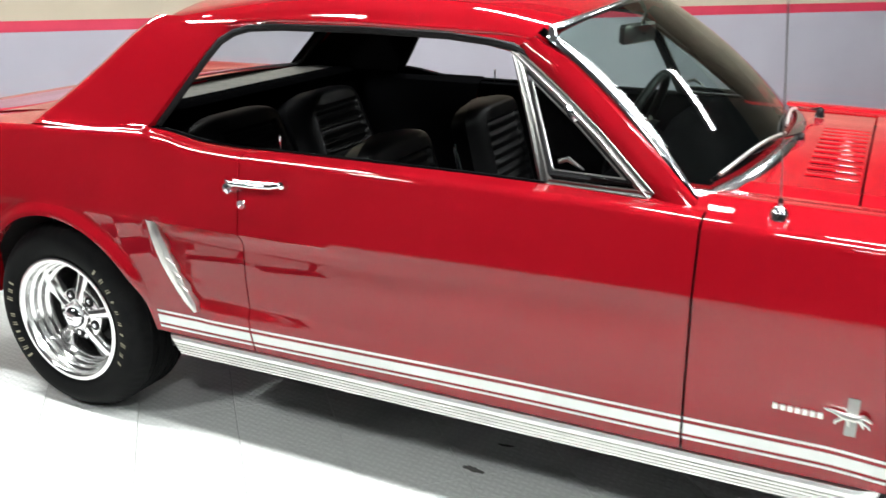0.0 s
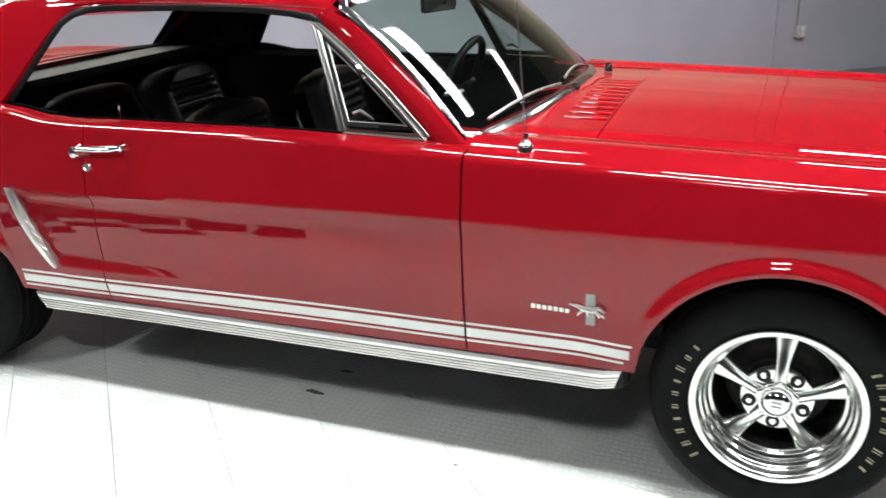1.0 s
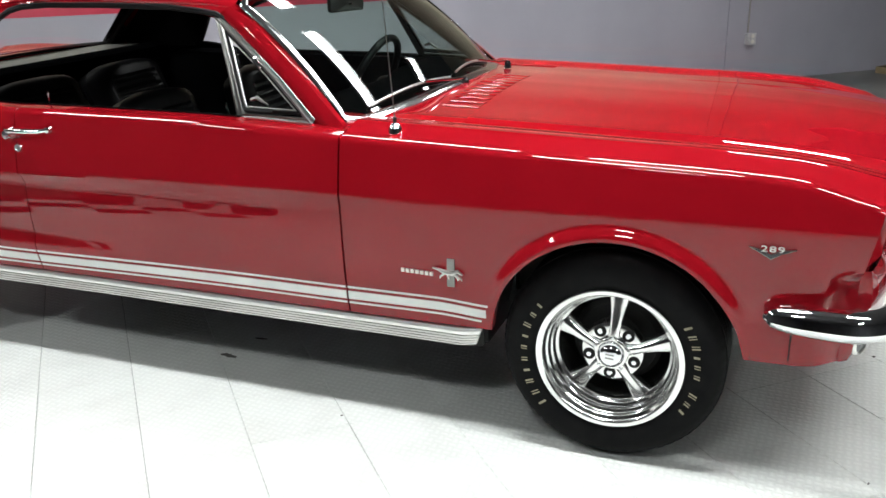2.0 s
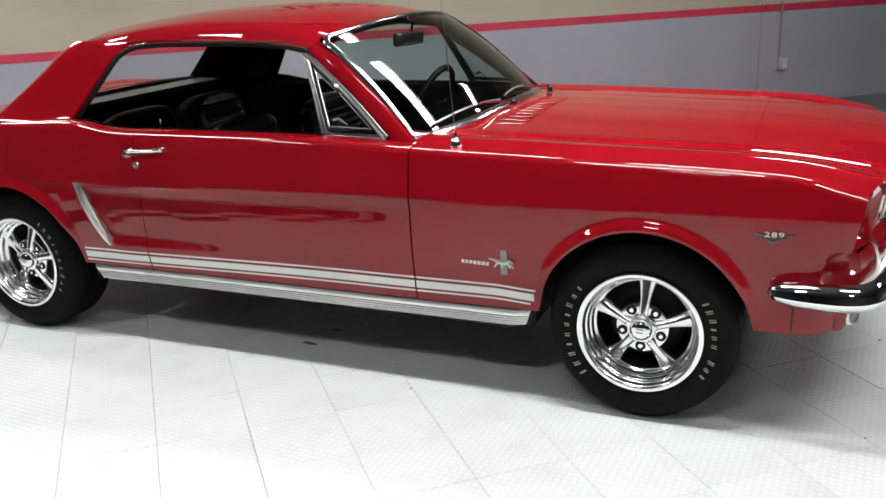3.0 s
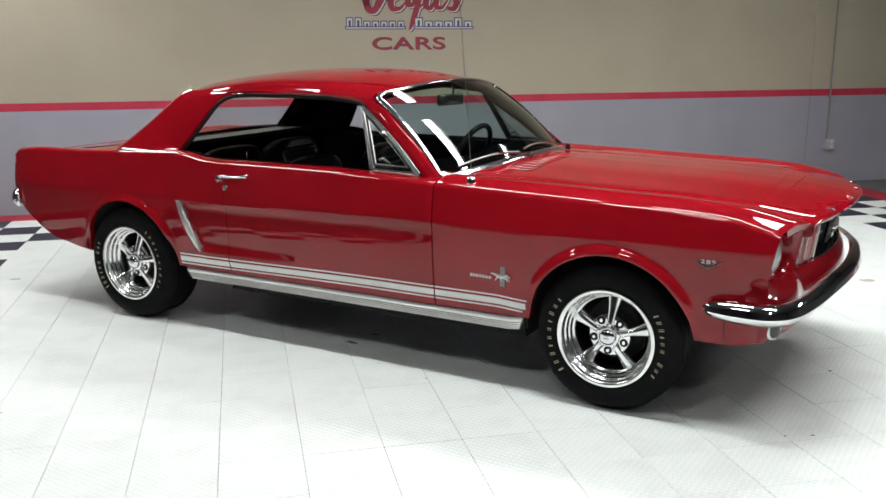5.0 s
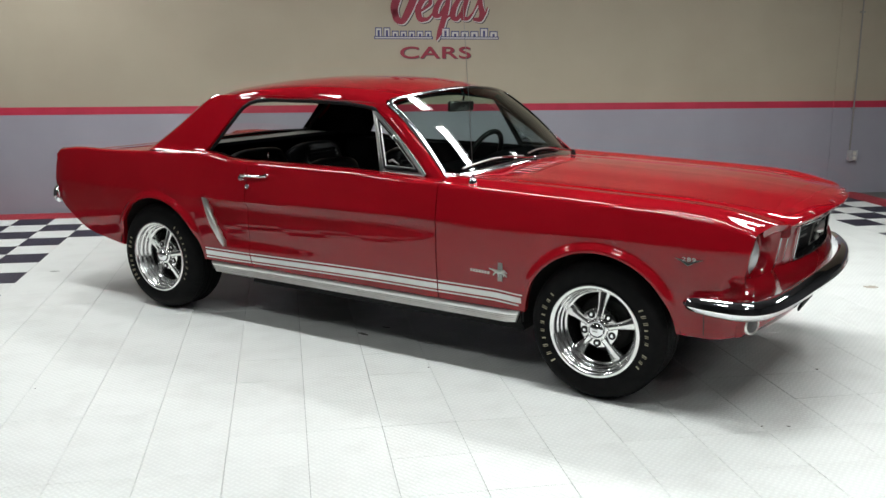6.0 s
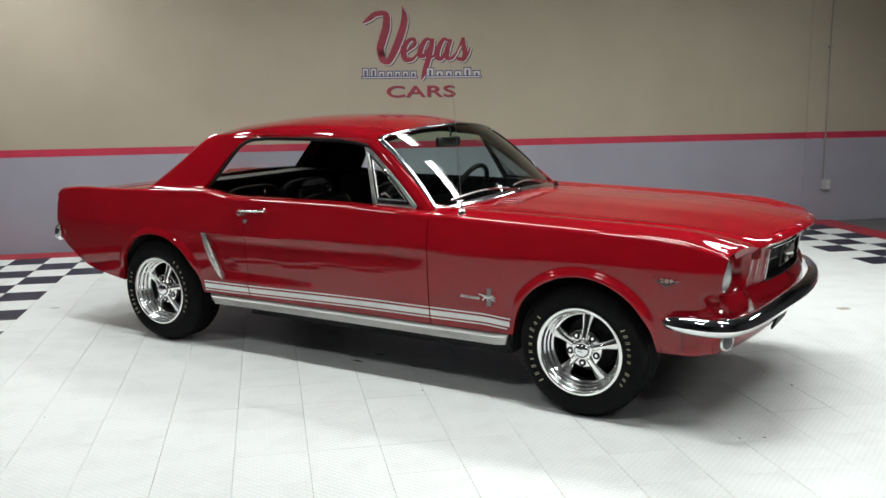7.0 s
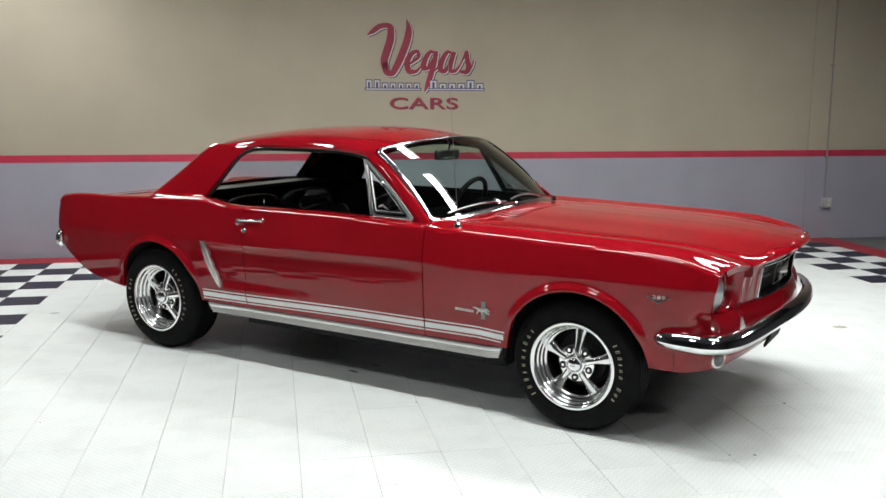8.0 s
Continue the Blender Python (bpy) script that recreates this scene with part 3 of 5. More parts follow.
def both(name, geo_of, material, parent, label="", angle=40):
    """Builds a part for the near side and its mirror image for the far side."""
    g = geo_of()
    a = child(name, g.mesh(name, material, angle=angle), parent, label)
    b = child(name, g.mesh(name, material, angle=angle, mirror=True), parent, label)
    return a, b


car = thing("car", "glossy red vintage two-door hardtop coupe with white rocker stripes", "car")


def fender_top(x, y0, zs):
    out = []
    for y in np.linspace(y0, 0.605, 15)[1:]:
        k = smoothstep(3.15, 3.385, x)
        out.append((y, zs + float(crown(y)) - float(crown(y0)) * float((y - 0.605) / (y0 - 0.605)), x + k * (float(x_edge(y)) - float(x_edge(y0)))))
    out.append((0.605, zs + float(crown(0.605)) - 0.03, out[-1][2]))
    return out


def sill_top(x, y0, zs):
    return [(y0 - 0.018, zs + 0.003, x), (0.762, zs + 0.004, x), (0.756, zs - 0.002, x), (0.752, zs - 0.05, x)]


def deck_top(x, y0, zs):
    inner = 0.62 if x < -0.09 else 0.768
    ys = np.linspace(y0, inner, 6)[1:]
    if x > 0.36:
        return [(y0 - 0.01, zs + 0.002, x), (y0 - 0.018, zs + 0.003, x), (0.768, zs + 0.003, x), (0.762, zs, x), (0.757, zs - 0.01, x), (0.752, zs - 0.05, x)]
    up = 0.012 * float(smoothstep(-0.5, -0.1, x)) - 0.030 * float(smoothstep(-0.25, -0.85, x))
    return [(y, zs + up * (1 - ((y - inner) / (y0 - inner)) ** 2), x) for y in ys] + [(inner, zs - 0.03, x)]


fender, fender_far = both("front_fender", lambda: Geo().grid(turned(flank(1.9385, 3.387, fender_top))), RED, car)
door, door_far = both("door", lambda: Geo().grid(turned(flank(0.7215, 1.9325, sill_top))), RED, car)
quarter, quarter_far = both("quarter_panel", lambda: Geo().grid(turned(flank(-0.974, 0.7180, deck_top))), RED, car)


# Hood, cowl and deck lid.
def hood_rows(y0, y1, n):
    rows = []
    for s in np.linspace(0, 1, 46):
        xe = 2.235 + s * (3.60 - 2.235)
        row = []
        for y in np.linspace(y0, y1, n):
            k = s**2.2
            x = 2.235 + s * (3.565 - 2.235) - k * 0.2835 * y * y
            row.append((x, y, float(curve_at(BELT, xe)) + float(crown(y))))
        rows.append(row)
    last = rows[-1]
    for dx, dz in ((0.006, -0.008), (0.004, -0.018), (-0.006, -0.026), (-0.06, -0.03)):
        rows.append([(x + dx, y, z + dz) for x, y, z in last])
    a = [[(p[0], p[1], p[2] - 0.03) for p in rows[0]]] + rows
    a = np.array(a)
    left, right = a[:, :1].copy(), a[:, -1:].copy()
    left[..., 2] -= 0.03
    right[..., 2] -= 0.03
    return np.concatenate([left, a, right], 1)


hood = child("hood", Geo().grid(hood_rows(-0.600, 0.600, 61), flip=True).mesh("hood", RED), car)


def cowl_rows():
    rows = []
    for y in np.linspace(-0.60, 0.60, 45):
        xb = 2.030 - 0.130 * (y / 0.702) ** 2
        row = []
        for s in np.linspace(0, 1, 8):
            x = xb - 0.03 + s * (2.229 - xb + 0.03)
            z = float(curve_at(BELT, max(x, 1.9))) + float(crown(min(abs(y), 0.76))) - 0.004
            row.append((x, y, z))
        row.append((2.229, y, row[-1][2] - 0.03))
        rows.append(row)
    return rows


cowl = child("cowl", Geo().grid(cowl_rows()).mesh("cowl", RED), car)


def deck_rows():
    rows = []
    for s in np.linspace(0, 1, 24):
        x = -0.07 - s * 0.875
        rows.append([(x, y, float(belt(max(x, -0.91))) + (0.012 + 0.030 * (1 - (y / 0.616) ** 2)) * float(smoothstep(-0.75, -0.10, x)) - 0.032 * float(smoothstep(-0.25, -0.85, x))) for y in np.linspace(-0.616, 0.616, 25)])
    last = rows[-1]
    for dx, dz in ((-0.012, -0.012), (-0.016, -0.04), (-0.016, -0.26)):
        rows.append([(x + dx, y, z + dz) for x, y, z in last])
    return rows


trunk_lid = child("trunk_lid", Geo().grid(deck_rows()).mesh("trunk_lid", RED), car)

# Tail panel and dark inner shell that closes the body below.
tail = Geo().grid([[(-0.945 - 0.012 * math.cos(y), y, z) for y in np.linspace(-0.80, 0.80, 15)] for z in (0.56, 0.62, 0.72, 0.80, 0.86)])
child("tail_panel", tail.mesh("tail_panel", RED), car)


def dark_box(name, lo, hi, label=""):
    return child(name, Geo().box(lo, hi).mesh(name, BLACK, smooth=False), car, label)


for s in (-1, 1):
    for name, x0, x1, y, d, z0, z1 in (("inner_quarter", -0.66, -0.36, 0.72, 0.04, 0.46, 0.86), ("inner_sill", 0.38, 2.36, 0.76, 0.03, 0.275, 0.86), ("inner_fender", 2.36, 3.30, 0.70, 0.04, 0.64, 0.80), ("lamp_housing", 3.13, 3.25, 0.74, 0.045, 0.40, 0.80)):
        dark_box(name, (x0, s * y - d, z0), (x1, s * y + d, z1))
dark_box("floor_pan", (0.40, -0.74, 0.245), (2.34, 0.74, 0.30), "black underbody floor")
# Underbody frame, widened into a slab that keeps light off the floor.
dark_box("frame_rail", (0.55, -0.64, 0.190), (2.30, 0.64, 0.25))
dark_box("rear_floor_pan", (-0.70, -0.58, 0.40), (0.37, 0.58, 0.45))
dark_box("engine_tray", (2.36, -0.56, 0.33), (3.22, 0.56, 0.37))
dark_box("front_bulkhead", (2.37, -0.56, 0.36), (2.39, 0.56, 0.84))
dark_box("radiator_support", (3.28, -0.76, 0.42), (3.32, 0.76, 0.60))
for x0, z0, z1 in ((-0.37, 0.40, 0.80), (0.375, 0.28, 0.60), (2.36, 0.28, 0.80), (3.125, 0.36, 0.78)):
    for s in (-1, 1):
        dark_box("well_wall", (x0 - 0.01, s * 0.645 - 0.135, z0), (x0 + 0.01, s * 0.645 + 0.135, z1))
for c in (0.0, AXLE_F):
    for s in (-1, 1):
        a = np.linspace(0.11, math.pi - 0.11, 25)
        g = Geo().grid([[(c + 0.372 * math.cos(t), s * y, 0.313 + 0.372 * math.sin(t)) for y in (0.50, 0.82)] for t in a])
        g.poly([(c + 0.372 * math.cos(t), s * 0.52, 0.313 + 0.372 * math.sin(t)) for t in a])
        child("wheel_well", g.mesh("wheel_well", BLACK, smooth=False), car, "black wheel well")
under = Geo().tube([(0.2, -0.35, 0.20), (1.2, -0.33, 0.165), (2.4, -0.30, 0.20)], 0.03, 10)
child("exhaust_pipe", under.mesh("exhaust_pipe", BLACK), car)


# Rocker mouldings, stripes and side trim, laid on the flank.
def on_flank(x0, x1, za, zb, out, n=60, thick=0.0, rows=2):
    """A band on the flank between two heights, which may be functions of x."""
    fa, fb = (za if callable(za) else lambda x: za), (zb if callable(zb) else lambda x: zb)
    pts = []
    for x in np.linspace(x0, x1, n):
        a, b = float(fa(x)), float(fb(x))
        line = [(x, -float(half(x, a)) + 0.004, a)]
        line += [(x, -float(half(x, z)) - out, z) for z in np.linspace(a, b, rows)]
        line.append((x, -float(half(x, b)) + 0.004, b))
        pts.append(line)
    return Geo().grid(pts)


STRIPE_DROP = 0.010


def stripe_z(x, k):
    rise = 0.020 * smoothstep(0.3, 1.7, x) - STRIPE_DROP * smoothstep(2.22, 2.40, x)
    return 0.352 + k + rise


for nm, k0, k1 in (("thin_stripe", 0.0, 0.0068), ("broad_stripe", 0.0155, 0.0425), ("thin_stripe", 0.0525, 0.0593)):
    for x0, x1, near, far in ((0.372, 0.7165, quarter, quarter_far), (0.7225, 1.9325, door, door_far), (1.9385, 2.388, fender, fender_far)):
        for o, mir in ((near, False), (far, True)):
            g = on_flank(x0, min(x1, 2.362 + 0.40 * k1), lambda x, k=k0: stripe_z(x, k), lambda x, k=k1: stripe_z(x, k), 0.0015)
            child(nm, g.mesh(nm, WHITE, mirror=mir), o, "white vinyl stripe")


def rocker():
    """The ribbed bright moulding under the doors."""
    prof = [(0.008, 0.336), (0.017, 0.334), (0.020, 0.324), (0.018, 0.3135)]
    for i in range(4):
        z0 = 0.312 - i * 0.0088
        prof += [(0.012, z0), (0.0125, z0 - 0.0018), (0.0185 - 0.0008 * i, z0 - 0.0026), (0.0190 - 0.0008 * i, z0 - 0.0066), (0.0130, z0 - 0.0076)]
    prof += [(0.004, 0.277), (-0.012, 0.275)]
    rows = []
    for x in np.linspace(0.40, 2.362, 40):
        lift = -0.004 * smoothstep(0.3, 1.0, 1.3 - x)
        base = 0.806
        pinch = 0.018 * smoothstep(0.05, 0.0, 2.362 - x)
        rows.append([(x - (0.345 - zz) * 0.35 * float(smoothstep(2.2, 2.362, x)) + (0.345 - zz) * 0.6 * float(smoothstep(0.55, 0.40, x)), -(base + o - pinch), zz + float(lift)) for o, zz in prof])
    g = Geo().grid(rows)
    g.poly([rows[0][i] for i in range(len(prof))]), g.poly([rows[-1][i] for i in range(len(prof))], True)
    return g


both("rocker_moulding", rocker, ALUMINIUM, car, "bright ribbed aluminium rocker moulding", 25)


def ornament():
    """The upright chrome piece ahead of the rear wheel, with three fins along its front."""
    rows = []
    for s in np.linspace(0, 1, 24):
        z = 0.700 - s * 0.262
        x = ornament_x(z) + 0.012 * math.sin(math.pi * s) * -1
        w = 0.017 + 0.005 * math.sin(math.pi * min(1, s * 1.1)) - 0.012 * smoothstep_scalar(0.92, 1.0, s)
        h = -float(curve_at(WIDTH, x)) + 0.004 + 0.03 * abs(z - 0.70)
        top = 0.014 * math.sin(math.pi * np.clip(s, 0.06, 0.94)) ** 0.4
        rows.append([(x - w, h + 0.012, z), (x - w * 0.8, h - top * 0.7, z), (x - w * 0.2, h - top, z), (x + w * 0.5, h - top * 0.9, z), (x + w, h - top * 0.1, z), (x + w * 1.05, h + 0.02, z)])
    g = Geo().grid(rows)
    for k in (0.44, 0.58, 0.72):
        z = 0.700 - k * 0.262
        x = ornament_x(z)
        h = -float(curve_at(WIDTH, x)) + 0.004 + 0.03 * abs(z - 0.70)
        g.tube([(x - 0.012, h - 0.010, z + 0.012), (x + 0.012, h - 0.013, z), (x + 0.025, h - 0.008, z - 0.008)], [0.003, 0.0045, 0.002], 8)
    return g


both("side_ornament", ornament, STAINLESS, car, "chrome side ornament with small fins", 35)


def handle():
    h = -float(half(0.77, 0.845))
    g = Geo().tube([(0.690, h - 0.010, 0.846), (0.72, h - 0.034, 0.847), (0.79, h - 0.036, 0.848), (0.845, h - 0.032, 0.850), (0.868, h - 0.012, 0.853)], [0.009, 0.0065, 0.0060, 0.0060, 0.006], 10)
    g.lathe([(0.0, -0.034), (0.014, -0.032), (0.017, -0.02), (0.020, 0.0), (0.022, 0.006)], 20, centre=(0.705, h, 0.832))
    g.lathe([(0.0, -0.016), (0.010, -0.014), (0.013, 0.004)], 16, centre=(0.868, h, 0.853))
    g.tube([(0.69, h - 0.006, 0.846), (0.78, h - 0.006, 0.848), (0.873, h - 0.005, 0.853)], 0.004, 8)
    return g


def lock():
    h = -float(half(0.735, 0.786))
    return Geo().lathe([(0.0, -0.006), (0.006, -0.006), (0.007, -0.008), (0.012, -0.008), (0.015, 0.0), (0.015, 0.004)], 22, centre=(0.735, h, 0.786))


for o, mir in ((door, False), (door_far, True)):
    child("door_handle", handle().mesh("door_handle", CHROME, mirror=mir), o, "chrome door handle")
    child("lock", lock().mesh("lock", CHROME, mirror=mir), o, "round chrome lock")
    knob = Geo().lathe([(0.0, 0.034), (0.004, 0.033), (0.005, 0.02), (0.003, 0.012), (0.003, -0.02)], 12, axis="z", centre=(0.795, -0.742, 0.928))
    child("lock_knob", knob.mesh("lock_knob", CHROME, mirror=mir), o, "small chrome lock knob")


# ---- roof, pillars and glass ----
ROOF = [(0.12, 1.284), (0.3, 1.310), (0.6, 1.343), (0.95, 1.357), (1.3, 1.345), (1.575, 1.302)]


def roof_drop(y):
    y = abs(y)
    return 0.058 * (y / 0.6) ** 2.2 + 0.052 * float(smoothstep(0.540, 0.640, y)) ** 1.8


def roof_rows():
    rows = []
    for s in np.linspace(0, 1, 50):
        row = []
        for y in np.r_[-0.636, -0.632, -0.625, -0.615, -0.605, -0.595, np.linspace(-0.58, 0.58, 31), 0.595, 0.605, 0.615, 0.625, 0.632, 0.636]:
            xf = 1.565 - 0.075 * (y / 0.62) ** 2
            xr = 0.20 + 0.10 * (y / 0.62) ** 2
            x = xr + s * (xf - xr)
            xq = 0.18 + s * (1.565 - 0.18)
            row.append((x, y, float(curve_at(ROOF, xq)) - roof_drop(y)))
        rows.append(row)
    rows = [[(x - 0.012, y, z - 0.02) for x, y, z in rows[0]]] + rows + [[(x + 0.006, y, z - 0.014) for x, y, z in rows[-1]]]
    return rows


roof = child("roof", Geo().grid(roof_rows(), flip=True).mesh("roof", RED), car)
child("headliner", Geo().grid([[(0.24 + s * 1.22, y, 1.255 + 0.035 * math.sin(math.pi * s) - 0.05 * (y / 0.58) ** 2) for y in np.linspace(-0.58, 0.58, 9)] for s in np.linspace(0, 1, 9)]).mesh("headliner", HEADLINER), car, "black headliner")

WIN = [(0.935, 0.350), (0.97, 0.378), (1.05, 0.436), (1.13, 0.494), (1.18, 0.535), (1.205, 0.562), (1.22, 0.600)]


def sail():
    """The rear roof pillar, flowing from the quarter panel up into the roof."""
    zz = [0.934, 0.940, 0.952, 0.975, 1.01, 1.06, 1.11, 1.16, 1.20, 1.225, 1.243, 1.253]
    yy = [0.800, 0.786, 0.774, 0.762, 0.748, 0.728, 0.706, 0.683, 0.661, 0.646, 0.634, 0.622]
    rows = []
    for z, y in zip(zz, yy):
        t = (z - 0.934) / (1.253 - 0.934)
        xf = float(curve_at([(b, c) for b, c in WIN], min(max(z, 0.935), 1.22))) + (0.14 * float(smoothstep(1.22, 1.255, z)))
        xr = -0.110 + 0.385 * t + 0.025 * math.sin(math.pi * t)
        line = [(xf - 0.002, -y + 0.022, z), (xf - 0.004, -y + 0.012, z), (xf - 0.010, -y + 0.001, z)]
        line += [(xf + (xr - xf) * s, -y - 0.006 * math.sin(math.pi * s), z) for s in np.linspace(0.05, 0.94, 12)]
        sink = 0.030 * float(smoothstep(1.19, 1.253, z))
        line += [(xr - 0.004 + sink * 0.3, -y + 0.010, z + 0.001 - sink * 0.1), (xr - 0.014 + sink, -y + 0.034, z + 0.002 - sink * 0.4), (xr - 0.022 + sink * 1.6, -y + 0.08, z + 0.003 - sink), (xr - 0.03 + sink * 2, -y + 0.14, z + 0.002 - sink * 1.2), (xr - 0.034 + sink * 2, -y + 0.15, z - 0.004 - sink * 1.2)]
        rows.append(line)
    return Geo().grid(rows, flip=True)


both("rear_pillar", sail, RED, car)


def pillar_lining():
    rows = []
    for z, y in ((0.905, 0.772), (0.94, 0.756), (0.975, 0.738), (1.05, 0.706), (1.15, 0.660), (1.195, 0.636), (1.222, 0.616), (1.242, 0.585)):
        t = (z - 0.934) / 0.319
        xf = float(curve_at(WIN, min(max(z, 0.935), 1.22)))
        rows.append([(xf + 0.004, -y, z), (-0.09 + 0.385 * t, -y + 0.015, z), (-0.118 + 0.385 * t, -y + 0.06, z), (-0.122 + 0.385 * t, -y + 0.178, z)])
        if z > 1.23:
            rows[-1] = [(max(x, 0.305), y, z) for x, y, z in rows[-1]]
    return Geo().grid(rows)


both("pillar_lining", pillar_lining, HEADLINER, car)


def front_pillar():
    """The windshield pillar, between the vent window and the glass."""
    rows = []
    for s in np.linspace(-0.03, 0.99, 17):
        x, y, z = 1.868 - 0.425 * s, 0.742 - 0.118 * s, 0.893 + 0.352 * s
        bend = 0.010 * math.sin(math.pi * min(max(s, 0), 1))
        x, y, z = x + bend, y - 0.004 * smoothstep_scalar(0.75, 1.0, s), z - 0.022 * smoothstep_scalar(0.78, 1.0, s)
        a = np.array([x, -y, z])
        w = 0.036 - 0.006 * float(smoothstep(0.70, 1.0, s))
        rows.append([a + w * np.array(q) for q in ((-0.75, 0.45, -0.5), (-0.8, -0.15, -0.6), (-0.35, -0.5, -0.2), (0.25, -0.45, 0.25), (0.75, -0.1, 0.6), (0.8, 0.6, 0.6), (0.0, 0.9, 0.0))])
    return Geo().grid(rows, close_v=True, flip=True)


both("front_pillar", front_pillar, RED, car)


def pillar_cover():
    """The dark lining on the cabin side of the windshield pillar."""
    rows = []
    for s in np.linspace(-0.02, 0.97, 12):
        a = np.array([1.868 - 0.425 * s + 0.010 * math.sin(math.pi * max(s, 0)), -(0.742 - 0.118 * s), 0.893 + 0.352 * s])
        rows.append([a + 0.038 * np.array(q) for q in ((-0.80, 0.50, -0.52), (-0.35, 0.95, -0.30), (0.0, 1.15, 0.02), (0.50, 1.0, 0.42), (0.82, 0.72, 0.62))])
    return Geo().grid(rows)


both("pillar_cover", pillar_cover, VINYL_DULL, car, "dark windshield pillar lining")


def drip_path():
    return [(1.47, -0.632, 1.235), (1.40, -0.647, 1.245), (1.30, -0.653, 1.249), (1.0, -0.655, 1.257), (0.75, -0.652, 1.255), (0.62, -0.650, 1.247), (0.56, -0.652, 1.235)]


def seal_path():
    top = [(1.475, -0.634, 1.180), (1.45, -0.634, 1.200), (1.42, -0.636, 1.213), (1.36, -0.637, 1.222), (1.25, -0.640, 1.232), (1.0, -0.642, 1.237), (0.75, -0.642, 1.235), (0.64, -0.642, 1.228)]
    rear = [(float(curve_at(WIN, z)) + 0.004, -(0.648 + (1.22 - z) * 0.36), z) for z in (1.215, 1.19, 1.15, 1.08, 1.0, 0.955)]
    return top + rear


both("drip_rail", lambda: Geo().tube(drip_path(), [0.001, 0.005, 0.007, 0.007, 0.007, 0.006, 0.002], 8), RED, car)
both("window_seal", lambda: Geo().tube(seal_path(), 0.010, 8), SEAL, car, "black rubber window seal")
both("belt_lining", lambda: Geo().grid([[(x, -y, float(belt(x)) + z) for y, z in ((0.767, 0.003), (0.764, 0.007), (0.755, 0.007), (0.742, 0.002), (0.735, -0.06))] for x in np.linspace(0.34, 1.56, 25)]), VINYL_DULL, car)
both("belt_seal", lambda: Geo().tube([(x, -0.752, float(belt(x)) + 0.002) for x in np.linspace(0.40, 1.56, 20)], 0.005, 6), SEAL, car)


def shield_point(s, y):
    """s: 0 at the foot, 1 at the header; y: -1 to 1 across."""
    yb, yt = 0.702 * y, 0.619 * y
    k = 0.60 * y * y + 0.40 * y**4
    b = np.array([2.030 - 0.132 * k, yb, 0.930 - 0.040 * y * y])
    t = np.array([1.572 - 0.078 * k, yt, 1.300 - 0.050 * y * y])
    return b + (t - b) * s + np.array([0.030, 0, 0.034]) * (4 * s * (1 - s)) * 0.55


windshield = child("windshield", Geo().grid([[shield_point(s, y) for y in np.linspace(-1, 1, 49)] for s in np.linspace(0, 1, 21)]).mesh("windshield", SHIELD), car, "tinted curved windshield")
ring = [shield_point(0, y) for y in np.linspace(-0.93, 0.93, 33)] + [shield_point(s, 0.995) for s in np.linspace(0.05, 0.95, 15)] + [shield_point(1, y) for y in np.linspace(0.95, -0.95, 33)] + [shield_point(s, -0.995) for s in np.linspace(0.95, 0.05, 15)]
ring = np.array(ring)


def frame_band(loop, width, h, lift=0.004):
    """A flat bright trim round a closed loop of points, bent round its centre."""
    c = loop.mean(0)
    rows = []
    m = len(loop)
    for i in range(m):
        p, t = loop[i], loop[(i + 1) % m] - loop[i - 1]
        t /= np.linalg.norm(t)
        n = np.array([0.62, 0.95 * np.sign(p[1]) * float(smoothstep(0.52, 0.62, abs(p[1]))) * float(smoothstep(0.75, 0.5, abs(t[1]))), 0.78])
        n /= np.linalg.norm(n)
        o = np.cross(t, n)
        o /= np.linalg.norm(o)
        if o @ (p - c) < 0:
            o = -o
        w = width * (1 + 0.45 * abs(n[1]))
        foot = float(smoothstep(0.955, 0.935, p[2])) * float(smoothstep(0.4, 0.8, abs(t[1])))
        w *= 1 + 0.9 * foot
        p = p + np.array([0.010, 0.0, 0.007]) * foot
        rows.append([p - o * w, p - o * w * 0.8 + n * h, p + n * (h + lift), p + o * w * 0.8 + n * h, p + o * w, p - n * 0.01])
    return Geo().grid(rows, close_u=True, close_v=True)


child("windshield_trim", frame_band(ring, 0.011, 0.004).mesh("windshield_trim", TRIM, angle=60), car, "chrome windshield surround")


def backlight_point(s, y):
    b = np.array([-0.135 + 0.06 * y * y, 0.60 * y, 0.960 - 0.012 * y * y])
    t = np.array([0.222 + 0.06 * y * y, 0.530 * y, 1.266 - 0.040 * y * y])
    return b + (t - b) * s + np.array([-0.02, 0, 0.03]) * 4 * s * (1 - s) * 0.5


rear_glass = child("rear_window", Geo().grid([[backlight_point(s, y) for y in np.linspace(-1, 1, 31)] for s in np.linspace(0, 1, 13)]).mesh("rear_window", CLEAR), car, "clear rear window")
rl = np.array([backlight_point(0, y) for y in np.linspace(-0.95, 0.95, 21)] + [backlight_point(s, 1) for s in np.linspace(0.06, 0.94, 9)] + [backlight_point(1, y) for y in np.linspace(0.95, -0.95, 21)] + [backlight_point(s, -1) for s in np.linspace(0.94, 0.06, 9)])
child("rear_window_trim", Geo().tube(np.vstack([rl, rl[:1]]), 0.012, 8).mesh("rear_window_trim", SEAL), car)
for o in (windshield, rear_glass):
    o.visible_shadow = False


